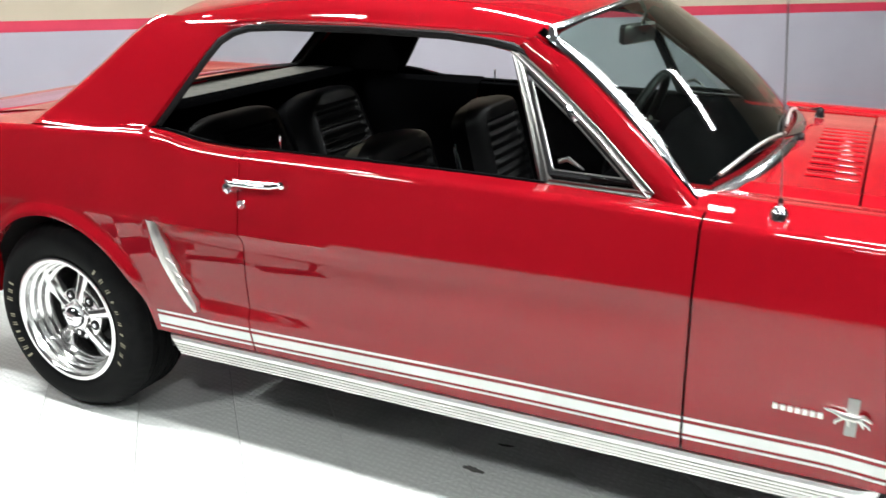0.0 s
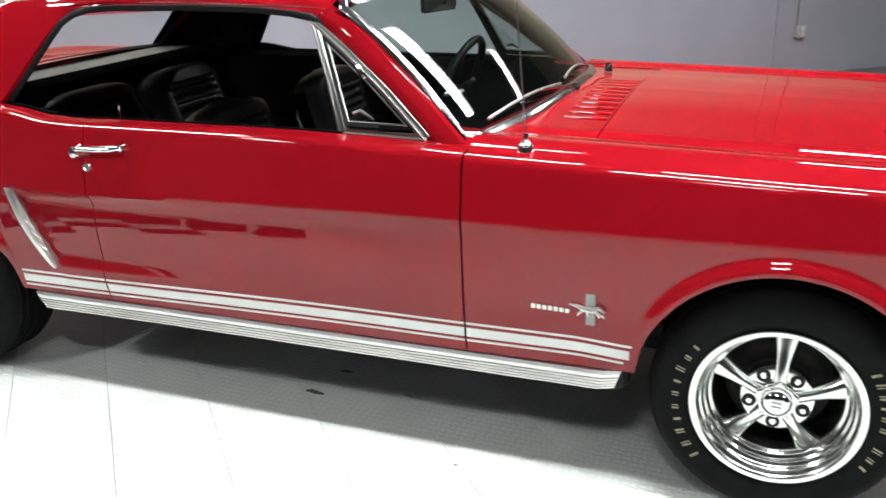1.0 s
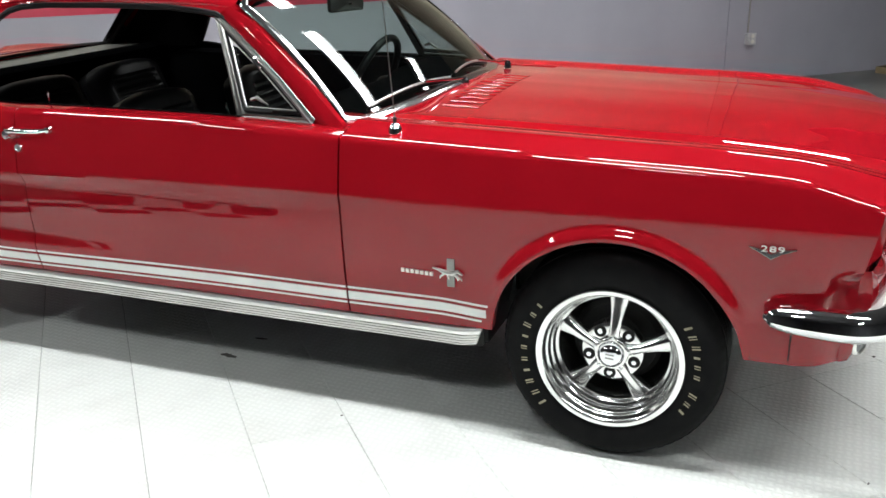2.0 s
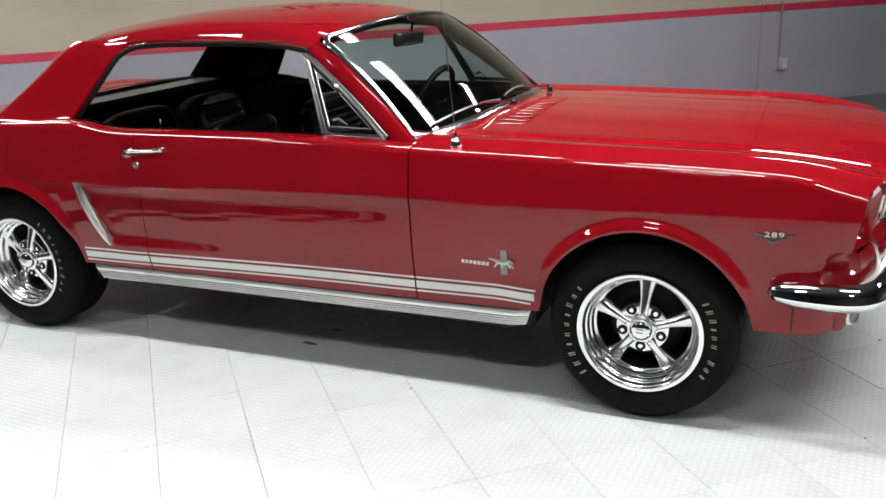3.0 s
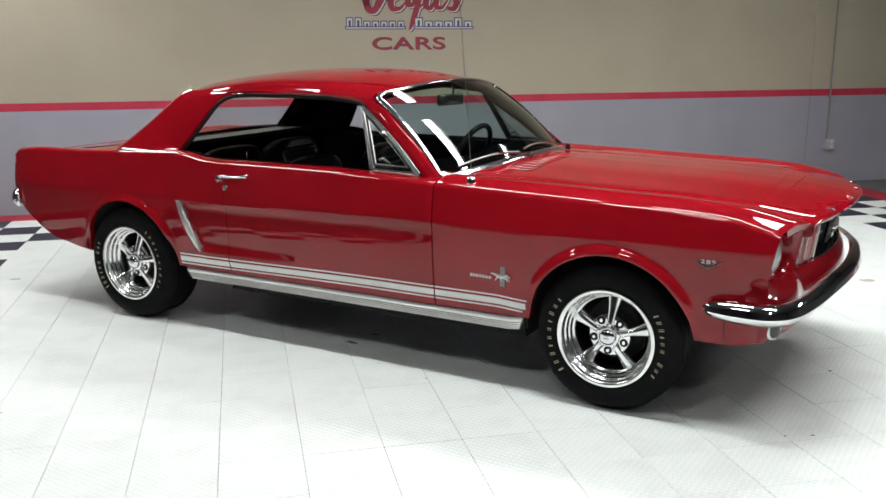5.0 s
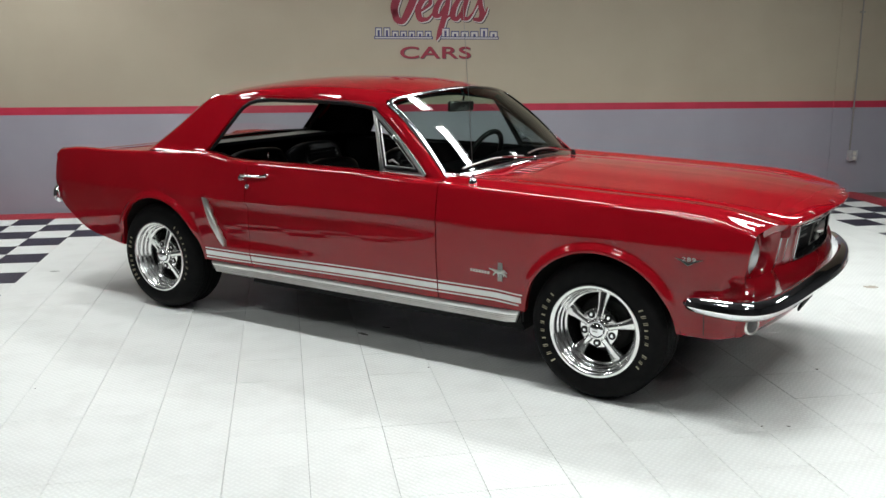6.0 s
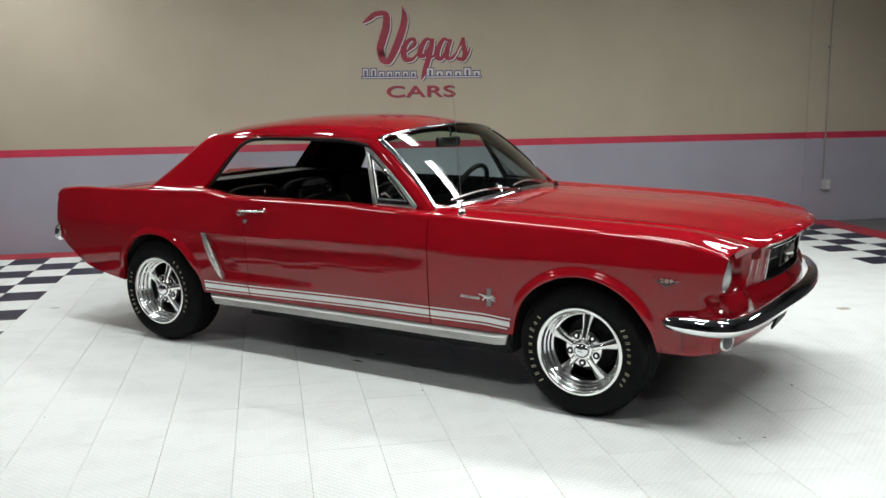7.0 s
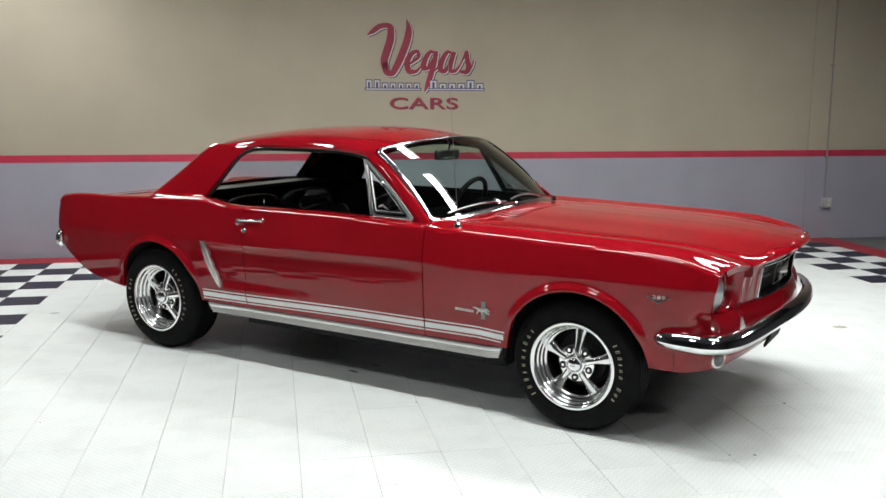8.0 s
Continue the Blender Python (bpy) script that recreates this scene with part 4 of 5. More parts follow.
def vent(o, mir):
    """The triangular vent window with its bright frame, rubber and latch."""
    bl, br, tp = np.array([1.557, -0.748, 0.916]), np.array([1.806, -0.744, 0.909]), np.array([1.430, -0.636, 1.200])
    n = np.cross(br - bl, tp - bl)
    n = n / np.linalg.norm(n) * (-1 if n[1] > 0 else 1)

    def bar(points, widths):
        """A flat grooved bar in the window's plane."""
        p = np.array(points)
        t = np.gradient(p, axis=0)
        o = np.cross(t, n)
        o /= np.linalg.norm(o, axis=1)[:, None]
        prof = ((-1, -0.006), (-0.95, 0.003), (-0.55, 0.007), (-0.25, 0.0045), (0.1, 0.0045), (0.45, 0.007), (0.95, 0.003), (1, -0.006))
        return [[q + oo * w * a + n * b for a, b in prof] for q, oo, w in zip(p, o, widths)]

    g = Geo().grid(bar([bl - [0, 0, 0.025], bl, (bl + tp) / 2 + [0.003, 0, 0], tp], [0.0165, 0.016, 0.0135, 0.010]), close_v=True)
    g.grid(bar([tp + [-0.006, 0, 0.004], tp + (br - tp) * 0.3 + [0.010, -0.003, 0.005], tp + (br - tp) * 0.62 + [0.012, -0.003, 0.006], br], [0.009, 0.013, 0.014, 0.017]), close_v=True).grid(bar([bl, (bl + br) / 2, br], [0.010, 0.010, 0.013]), close_v=True)
    f = child("vent_frame", g.mesh("vent_frame", SATIN, mirror=mir), car, "satin bright vent window frame")
    c = (bl + br + tp) / 3
    q = [c + (p - c) * 0.80 for p in (bl, br, tp)]
    child("vent_rubber", Geo().tube([q[0], (q[0] + q[1]) / 2, q[1], (q[1] + q[2]) / 2 + [0.008, 0, 0.004], q[2], (q[0] + q[2]) / 2, q[0]], 0.007, 6).mesh("vent_rubber", SEAL, mirror=mir), f)
    q2 = [c + (p - c) * 0.9 for p in (bl, br, tp)]
    q2[2] = q2[2] + np.array([0, 0.016, 0])
    gl = child("vent_pane", Geo().poly(q2).mesh("vent_pane", CLEAR, mirror=mir, smooth=False), f, "clear vent pane")
    gl.visible_shadow = False
    inner = [c + (p - c) * 0.70 for p in (bl, br, tp)]
    child("vent_rail", Geo().tube([inner[0], (inner[0] + inner[1]) / 2, inner[1]], 0.0035, 6).tube([inner[0], (inner[0] + inner[2]) / 2, inner[2]], 0.0035, 6).tube([inner[1], (inner[1] + inner[2]) / 2 + [0.005, 0, 0.003], inner[2]], 0.0035, 6).mesh("vent_rail", SATIN, mirror=mir), f)
    pivot = tp + (br - tp) * 0.44
    child("vent_hinge", Geo().tube([pivot + [-0.012, -0.006, 0.014], pivot + [0, -0.012, 0], pivot + [0.012, -0.008, -0.014]], 0.009, 8).mesh("vent_hinge", CHROME, mirror=mir), f, "chrome vent hinge")
    la = inner[0] + (inner[1] - inner[0]) * 0.12
    child("vent_latch", Geo().tube([la + [-0.01, 0.012, 0.02], la + [0.012, 0.012, 0.028], la + [0.05, 0.012, 0.006]], [0.006, 0.007, 0.003], 8).mesh("vent_latch", SATIN, mirror=mir), f, "chrome vent latch")


vent(car, False)
vent(car, True)


def pillar_foot():
    return Geo().grid([[(x, -y, float(belt(x)) + 0.003 + 0.012 * float(smoothstep(0.77, 0.66, y))) for y in (0.785, 0.76, 0.72, 0.66, 0.60)] for x in np.linspace(1.80, 1.945, 6)])


both("pillar_foot", pillar_foot, RED, car)

# ---- wheels ----
def tyre_form(profile, n=240):
    """The tyre turned round its axle, its shoulder cut into small blocks."""
    rows = []
    for i in range(n):
        a = 2 * math.pi * i / n
        cut = 0.0008 if i % 4 == 0 else 0.0
        rows.append([((r - cut * (r > 0.298 and y < 0.004)) * math.cos(a), y + (0.002 if cut and r > 0.298 and y < 0.004 else 0), (r - cut * (r > 0.298 and y < 0.004)) * math.sin(a)) for r, y in profile])
    return Geo().grid(rows, close_u=True)


def wheel_thing():
    """One wheel under the car; its outer face looks along -y."""
    w = child("wheel", None, car)
    w.empty_display_size = 0.05
    R = 0.3145
    prof = [(0.199, -0.020), (0.206, -0.038), (0.213, -0.0460), (0.226, -0.0515), (0.246, -0.0550), (0.262, -0.0550), (0.277, -0.0510), (0.290, -0.042), (0.300, -0.029), (0.307, -0.014), (0.3115, -0.004)]
    tread = [(R, -0.0020), (R, 0.0190), (R - 0.007, 0.0210), (R - 0.007, 0.0270), (R, 0.0290), (R, 0.0520), (R - 0.007, 0.0540), (R - 0.007, 0.0610), (R, 0.0630), (R, 0.0860), (R - 0.007, 0.0880), (R - 0.007, 0.0950), (R, 0.0970), (R, 0.1200), (R - 0.007, 0.1220), (R - 0.007, 0.1280), (R, 0.1300), (R, 0.1500)]
    back = [(0.3115, 0.156), (0.304, 0.172), (0.286, 0.190), (0.255, 0.196), (0.225, 0.188), (0.208, 0.170)]
    tyre = child("tyre", tyre_form(prof + tread + back).mesh("tyre", RUBBER, angle=30), w, "black tyre with pale raised sidewall lettering")
    # Raised lettering, kept as slanted plain bars.
    for start, count, step, gap in ((225.5, 10, -8.5, -1), (35.5, 10, -6.9, 6)):
        for i in range(count):
            if i == gap:
                continue
            marks = Geo()
            a0 = radians(start + i * step)
            tall = 0.0225 if i in (0, 1, 2, 7) else 0.0165
            for at, thick in (((-0.0040, 0.0022), (0.0036, 0.0014)), ((0.0, 0.0034),), ((-0.0036, 0.0014), (0.0038, 0.0024)))[(i * 5 + 1) % 3]:
                pts = []
                for along, up in ((at - thick, 0.0), (at + thick, 0.0), (at + thick, tall), (at - thick, tall)):
                    r = 0.2325 + up
                    ang = a0 - (along + up * 0.12) / r
                    y = -float(np.interp(r, [0.220, 0.230, 0.246, 0.262, 0.277], [0.046, 0.0515, 0.055, 0.055, 0.051])) - 0.0016
                    pts.append((r * math.cos(ang), y, r * math.sin(ang)))
                marks.poly(pts)
            child("sidewall_letter", marks.mesh("sidewall_letter", LETTER, smooth=False), w)
    rim = [(0.1976, -0.0160), (0.2058, -0.0340), (0.2087, -0.0430), (0.2073, -0.0490), (0.2024, -0.0505), (0.1947, -0.0500), (0.1904, -0.0470), (0.1880, -0.0400), (0.1865, -0.0260), (0.1846, -0.0220), (0.1803, -0.0200), (0.1783, -0.0160), (0.1774, -0.0040), (0.1754, 0.0000), (0.1711, 0.0020), (0.1692, 0.0060), (0.1682, 0.0180), (0.1658, 0.0220), (0.1600, 0.0240), (0.1571, 0.0280), (0.1562, 0.0450), (0.1523, 0.1650)]
    child("rim", Geo().lathe(rim, 96).mesh("rim", POLISHED, angle=50), w, "polished chrome rim")
    child("brake_drum", Geo().lathe([(0.0, 0.085), (0.115, 0.085), (0.13, 0.10), (0.13, 0.17)], 40).lathe([(0.0, 0.18), (0.19, 0.18)], 40).mesh("brake_drum", BLACK), w)
    rows = []
    for s in np.linspace(0, 1, 16):
        r = 0.040 + s * 0.121
        wd = float(curve_at([(0, 0.0185), (0.3, 0.0180), (0.6, 0.0215), (0.85, 0.0280), (1, 0.0330)], s))
        y = float(curve_at([(0, -0.006), (0.3, 0.001), (0.7, 0.014), (1, 0.022)], s))
        rows.append([(-wd, y + 0.034, r), (-wd * 0.96, y + 0.014, r), (-wd * 0.72, y + 0.004, r), (-wd * 0.30, y, r), (0, y - 0.001, r), (wd * 0.30, y, r), (wd * 0.72, y + 0.004, r), (wd * 0.96, y + 0.014, r), (wd, y + 0.034, r)])
    sm = Geo().grid(rows).mesh("spoke", POLISHED, angle=60)
    for i in range(5):
        o = child("spoke", sm, w)
        o.rotation_euler = (0, radians(72 * i), 0)
    child("hub", Geo().lathe([(0.040, 0.0090), (0.060, 0.0095), (0.083, 0.0100), (0.0865, 0.0120), (0.0880, 0.0170), (0.0880, 0.07)], 60).mesh("hub", POLISHED, angle=35), w, "flat polished hub ring")
    nut = Geo().lathe([(0.0, 0.0), (0.0070, 0.0005), (0.0095, 0.0035), (0.0095, 0.018)], 6).mesh("nut", CHROME, smooth=False)
    # A black disc on the hub stands for the shade in a lug hole.
    well = Geo().lathe([(0.0, 0.0088), (0.0150, 0.0088), (0.0162, 0.0074), (0.0172, 0.0074), (0.0176, 0.0120)], 24).mesh("well", BLACK)
    for i in range(5):
        a = radians(90 + 36 + 72 * i)
        o = child("lug_well", well, w)
        o.location = (0.0675 * math.cos(a), 0, 0.0675 * math.sin(a))
        p = child("lug_nut", nut, w, "chrome lug nut")
        p.location = (0.0675 * math.cos(a), 0.003, 0.0675 * math.sin(a))
    # A five-lobed flange under a domed cap, a small screw in every lobe.
    ring_a = np.linspace(0, 2 * np.pi, 80, endpoint=False)
    lobe = 0.0475 + 0.0085 * np.maximum(0, np.cos(5 * (ring_a - np.pi / 2))) ** 1.5
    flange = Geo().grid([[(k * q * math.cos(t), y, k * q * math.sin(t)) for t, q in zip(ring_a, lobe)] for k, y in ((0.70, -0.0100), (0.92, -0.0095), (0.98, -0.0080), (1.0, -0.0040), (1.0, 0.012))], close_v=True)
    child("cap_flange", flange.mesh("cap_flange", POLISHED, angle=50), w, "polished five-lobed cap flange")
    screw = Geo().lathe([(0.0, -0.0135), (0.0030, -0.0130), (0.0042, -0.0110), (0.0042, -0.006)], 12).mesh("cap_screw", CHROME)
    for i in range(5):
        a = radians(90 + 72 * i)
        o = child("cap_screw", screw, w)
        o.location = (0.0490 * math.cos(a), 0, 0.0490 * math.sin(a))
    cap = child("centre_cap", Geo().lathe([(0.0, -0.0330), (0.023, -0.0325), (0.0255, -0.0310), (0.0330, -0.0260), (0.0375, -0.0180), (0.0385, -0.0090), (0.0390, 0.004)], 48).mesh("centre_cap", CHROME, angle=50), w, "chrome domed centre cap")
    for z0 in (-0.006, 0.005):
        child("cap_mark", Geo().box((-0.012, -0.0338, z0), (0.012, -0.0328, z0 + 0.004)).mesh("cap_mark", SATIN, smooth=False), cap)
    return w


first_wheel = wheel_thing()


def place_wheel(w, x, side, spin):
    w.matrix_world = Matrix.Translation((x, side * 0.803, HUB_Z)) @ Matrix.Rotation(radians(180 if side > 0 else 0), 4, "Z") @ Matrix.Rotation(radians(spin), 4, "Y")


def copy_part(ob, parent):
    o = ob.copy()
    scene.collection.objects.link(o)
    o.parent = parent
    for c in ob.children:
        copy_part(c, o)
    return o


wheels = [first_wheel] + [copy_part(first_wheel, car) for _ in range(3)]
for w, (x, side, spin) in zip(wheels, ((AXLE_F, -1, 4), (0.0, -1, 8), (AXLE_F, 1, 30), (0.0, 1, 50))):
    place_wheel(w, x, side, spin)
# The rear tyre sits turned on its rim.
for o in wheels[1].children:
    if o.name.startswith("sidewall_letter"):
        o.rotation_euler = (0, radians(167), 0)

# ---- the front of the car ----
def face_x(y, z):
    """The front face below the hood's lip, sunk towards the middle and raked back downwards."""
    y = abs(y)
    return float(x_edge(y)) - 0.016 - 0.038 * float(smoothstep(0.66, 0.52, y)) - (0.13 + 0.06 * float(smoothstep(0.45, 0.75, y))) * (0.79 - z)


GY = 0.385


def headlight(mir):
    """Bucket, bezel and lamp, sunk into the front of the fender."""
    cy, cz, n = 0.715, 0.702, 56
    rows = [[] for _ in range(8)]
    for i in range(n):
        a = 2 * math.pi * i / n
        c, s = math.cos(a), math.sin(a)
        p = 6.0
        k = (abs(c) ** p + abs(s) ** p) ** (-1 / p)
        oy, oz = cy + 0.116 * k * c, cz + 0.090 * k * s + 0.006
        oy = min(oy, 0.829)
        rows[0].append((face_x(oy, oz) + 0.004, -oy, oz))
        for j, (r, dx) in enumerate(((0.098, -0.004), (0.094, -0.010), (0.091, -0.022), (0.0885, -0.040), (0.087, -0.046), (0.084, -0.047), (0.083, -0.060))):
            y, z = cy + r * c, cz + r * s
            rows[j + 1].append((face_x(cy, cz) + 0.35 * (cy - y) * 0.6 + dx + 0.10 * (z - cz), -y, z))
    b = child("headlight_bezel", Geo().grid(rows, close_v=True).mesh("headlight_bezel", RED, mirror=mir, angle=60), car)
    x0 = face_x(cy, cz) - 0.046
    chrome = Geo().lathe([(0.087, 0.0), (0.0885, 0.007), (0.083, 0.010), (0.080, 0.004), (0.079, -0.02)], 48, axis="x", centre=(x0, -cy, cz))
    child("lamp_ring", chrome.mesh("lamp_ring", CHROME, mirror=mir), b, "chrome lamp ring")
    dome = Geo().lathe([(0.0, 0.034), (0.02, 0.033), (0.04, 0.029), (0.06, 0.020), (0.074, 0.008), (0.081, -0.004)], 48, axis="x", centre=(x0, -cy, cz))
    child("headlight", dome.mesh("headlight", LENS, mirror=mir), b, "round clear headlight")
    # The panel beside it, with three upright gills.
    ys, zs = np.linspace(0.605, GY, 43), np.linspace(0.618, 0.782, 12)

    def gill(y):
        k = (0.595 - y) / (0.595 - GY - 0.02)
        return 0.0045 * max(0.0, math.sin(k * 5 * math.pi)) ** 1.5 if 0 < k < 1 else 0.0

    panel = [[(face_x(y, z) + (gill(y) if 0.64 < z < 0.765 else 0) - (0.0 if y > GY + 0.005 else 0.03), -y, z) for y in ys] for z in zs]
    child("gill_panel", Geo().grid(panel, flip=True).mesh("gill_panel", RED, mirror=mir), car)


headlight(False)
headlight(True)

# Grille: dark opening with honeycomb bars, bright surround and a centre emblem.
GZ0, GZ1 = 0.628, 0.778
back = Geo().grid([[(face_x(y, z) - 0.075, y, z) for y in np.linspace(-GY, GY, 25)] for z in np.linspace(GZ0, GZ1, 5)], flip=True)
for y0 in (-GY, GY):
    back.poly([(face_x(y0, z) - d, y0, z) for z, d in ((GZ0, 0), (GZ1, 0), (GZ1, 0.08), (GZ0, 0.08))])
for z0 in (GZ0, GZ1):
    back.grid([[(face_x(y, z0) - d, y, z0) for y in np.linspace(-GY, GY, 25)] for d in (0.0, 0.08)])
grille = child("grille", back.mesh("grille", BADGE_BLACK), car, "dark grille with bright surround and centre emblem")
bars = Geo()
for z in np.linspace(0.645, 0.76, 9):
    bars.tube([(face_x(y, z) - 0.062, y, z) for y in np.linspace(-GY, GY, 17)], 0.0016, 4, cap=False)
for y in np.linspace(0.015 - GY, GY - 0.015, 44):
    bars.tube([(face_x(y, z) - 0.062, y, z) for z in (GZ0, 0.70, GZ1)], 0.0014, 4, cap=False)
child("grille_mesh", bars.mesh("grille_mesh", ROCKER_IN), grille)
loop = [(face_x(GY, z) - 0.002, -GY, z) for z in (0.636, 0.70, 0.770)] + [(face_x(y, 0.777) - 0.004, y, 0.777) for y in np.linspace(0.01 - GY, GY - 0.01, 21)] + [(face_x(GY, z) - 0.002, GY, z) for z in (0.770, 0.70, 0.636)] + [(face_x(y, 0.629), y, 0.629) for y in np.linspace(GY - 0.01, 0.01 - GY, 21)]
child("grille_surround", Geo().tube(loop + loop[:1], 0.0035, 8).mesh("grille_surround", TRIM), grille, "bright grille surround")
for s in (-1, 1):
    bar = Geo().tube([(face_x(y, 0.70) - 0.045, s * y, 0.702) for y in np.linspace(0.15, GY - 0.01, 9)], [0.0045] * 9, 8)
    child("grille_bar", bar.mesh("grille_bar", SATIN), grille)
bar = Geo().tube([(face_x(0, 0.74) - 0.035, 0, 0.745), (face_x(0, 0.7) - 0.035, 0, 0.70), (face_x(0, 0.65) - 0.035, 0, 0.655)], 0.004, 8)
child("grille_bar", bar.mesh("grille_bar", SATIN), grille)
em = Geo().tube([(face_x(0, z) - 0.03, y, z) for y, z in ((-0.15, 0.655), (-0.15, 0.748), (0, 0.752), (0.15, 0.748), (0.15, 0.655), (0, 0.651), (-0.15, 0.655))], 0.0026, 8)
child("emblem_frame", em.mesh("emblem_frame", SATIN), grille, "dull bright emblem frame")
em = Geo()
em.tube([(face_x(0, 0.7) - 0.022, y, z) for y, z in ((-0.10, 0.712), (-0.05, 0.708), (0.0, 0.704), (0.05, 0.715), (0.09, 0.728))], [0.006, 0.014, 0.018, 0.014, 0.005], 10)
for y0, dy in ((-0.05, -0.03), (-0.02, -0.02), (0.04, 0.03), (0.06, 0.04)):
    em.tube([(face_x(0, 0.7) - 0.022, y0, 0.70), (face_x(0, 0.7) - 0.022, y0 + dy, 0.682), (face_x(0, 0.7) - 0.022, y0 + dy * 0.7, 0.665)], [0.007, 0.005, 0.003], 6)
child("grille_emblem", em.mesh("grille_emblem", STAINLESS), grille, "chrome centre emblem")

# Stone pan and valance under the grille.
lower = [(0.622, 0.0, 0.0), (0.612, 0.0, 0.009), (0.598, 0.0, 0.019), (0.578, 0.0, 0.028), (0.553, 0.0, 0.034), (0.528, 0.05, 0.036), (0.512, 0.4, 0.020), (0.495, 0.9, -0.004), (0.480, 1.0, -0.006), (0.455, 1.0, 0.004), (0.42, 1.0, 0.004), (0.392, 1.0, -0.008), (0.374, 1.0, -0.03), (0.368, 1.0, -0.08)]


def lower_x(y, k, d):
    """From the grille's lower edge back to the valance, which runs round the corner into the fenders."""
    a = min(abs(y) / 0.815, 1.0)
    low = 3.335 + 0.075 * (1 - a**6) + 0.055 * (1 - a * a)
    top = face_x(y, 0.62) + 0.034 * float(smoothstep(0.58, 0.82, abs(y)))
    return top * (1 - k) + low * k + d * (1 - a**8)


yy = np.sin(np.linspace(-math.pi / 2, math.pi / 2, 61)) * 0.780
child("front_valance", Geo().grid([[(3.325, -0.784, z)] + [(lower_x(y, k, d), y, z) for y in yy] + [(3.325, 0.784, z)] for z, k, d in lower]).mesh("front_valance", RED, angle=75), car)
for s in (-1, 1):
    ly = s * 0.742
    x0 = lower_x(0.742, 1.0, 0.002)
    g = Geo()
    a = np.linspace(0, 2 * np.pi, 28, endpoint=False)
    tilt = 0.10
    g.grid([[(x0 + dx - s * 0.47 * (r * math.cos(t) * 0.95), ly + 0.95 * r * math.cos(t), 0.418 + 1.0 * r * math.sin(t)) for t in a] for r, dx in ((0.040, -0.006), (0.039, 0.002), (0.035, 0.004), (0.031, 0.0))], close_v=True)
    ring_ob = child("turn_lamp", g.mesh("turn_lamp", STAINLESS), car, "chrome-ringed turn lamp")
    d = Geo().grid([[(x0 + dx - s * 0.47 * (r * math.cos(t) * 0.95), ly + 0.95 * r * math.cos(t), 0.418 + 1.0 * r * math.sin(t)) for t in a] for r, dx in ((0.032, 0.0), (0.022, 0.002), (0.001, 0.003))], close_v=True)
    child("turn_lens", d.mesh("turn_lens", TURN_LENS), ring_ob)

# Bumpers.
FRONT_BAR = [(3.135, 0.868, 0.508), (3.16, 0.874, 0.508), (3.22, 0.880, 0.507), (3.30, 0.880, 0.506), (3.36, 0.870, 0.505), (3.405, 0.842, 0.505), (3.435, 0.79, 0.505), (3.460, 0.72, 0.507), (3.490, 0.60, 0.515), (3.525, 0.42, 0.529), (3.550, 0.22, 0.533), (3.560, 0.0, 0.533)]


def bar_path(rows):
    near = [(x, -y, z) for x, y, z in rows]
    return np.array(near + [(x, y, z) for x, y, z in rows[-2::-1]])


def bumper(rows, name, label, flip_x=1.0, tall=0.052):
    p = bar_path(rows)
    t = np.gradient(p, axis=0)
    t[:, 2] = 0
    t /= np.linalg.norm(t, axis=1)[:, None]
    o = np.stack([t[:, 1], -t[:, 0], 0 * t[:, 0]], 1) * flip_x
    prof = np.array([(-0.045, 0.040), (-0.020, 0.052), (0.004, 0.048), (0.020, 0.034), (0.028, 0.014), (0.030, -0.004), (0.032, -0.010), (0.028, -0.018), (0.020, -0.036), (0.004, -0.050), (-0.022, -0.052), (-0.03, -0.03)])
    rings = []
    n = len(p)
    for i in range(n):
        e = min(i, n - 1 - i)
        k = (0.35, 0.72, 0.92, 1.0)[min(e, 3)]
        rings.append([p[i] + o[i] * a * (k if a > 0 else k * 0.5) + np.array([0, 0, b * k * tall / 0.052]) for a, b in prof])
    # Denser along its length, for even reflections.
    rings = np.array(rings)
    m = len(rings)
    ts = np.linspace(0, m - 1, 6 * m)
    dense = np.stack([np.stack([curve_at(np.c_[np.arange(m), rings[:, j, k]], ts) for k in range(3)], -1) for j in range(rings.shape[1])], 1)
    g = Geo().grid(dense, close_v=True)
    g.poly(dense[0], True), g.poly(dense[-1])
    return child(name, g.mesh(name, CHROME, angle=45), car, label)


bumper(FRONT_BAR, "front_bumper", "chrome front bumper", 1.0, 0.043)
bumper([(-0.925, 0.832, 0.600), (-0.938, 0.828, 0.602), (-0.955, 0.818, 0.604), (-0.972, 0.796, 0.606), (-0.986, 0.73, 0.608), (-0.998, 0.62, 0.610), (-1.006, 0.40, 0.610), (-1.010, 0.0, 0.610)], "rear_bumper", "chrome rear bumper", -1.0, 0.060)
pl = child("front_plate", Geo().box((-0.004, -0.150, -0.055), (0.004, 0.150, 0.060)).mesh("front_plate", SEAL, smooth=False), car, "dark front plate bracket under the bumper")
child("plate_frame", Geo().tube([(0.004, -0.150, -0.060), (0.004, 0.150, -0.060), (0.004, 0.150, 0.060), (0.004, -0.150, 0.060), (0.004, -0.150, -0.060)], 0.005, 6).mesh("plate_frame", SEAL), pl)
pl.location, pl.rotation_euler = (3.462, 0, 0.405), (0, radians(22), 0)
for s in (-1, 1):
    for k in range(3):
        y0 = s * (0.50 + 0.075 * k)
        child("tail_lamp", Geo().box((-0.978, y0 - 0.028, 0.68), (-0.955, y0 + 0.028, 0.82)).mesh("tail_lamp", AMBER, smooth=False), car, "red tail lamp")

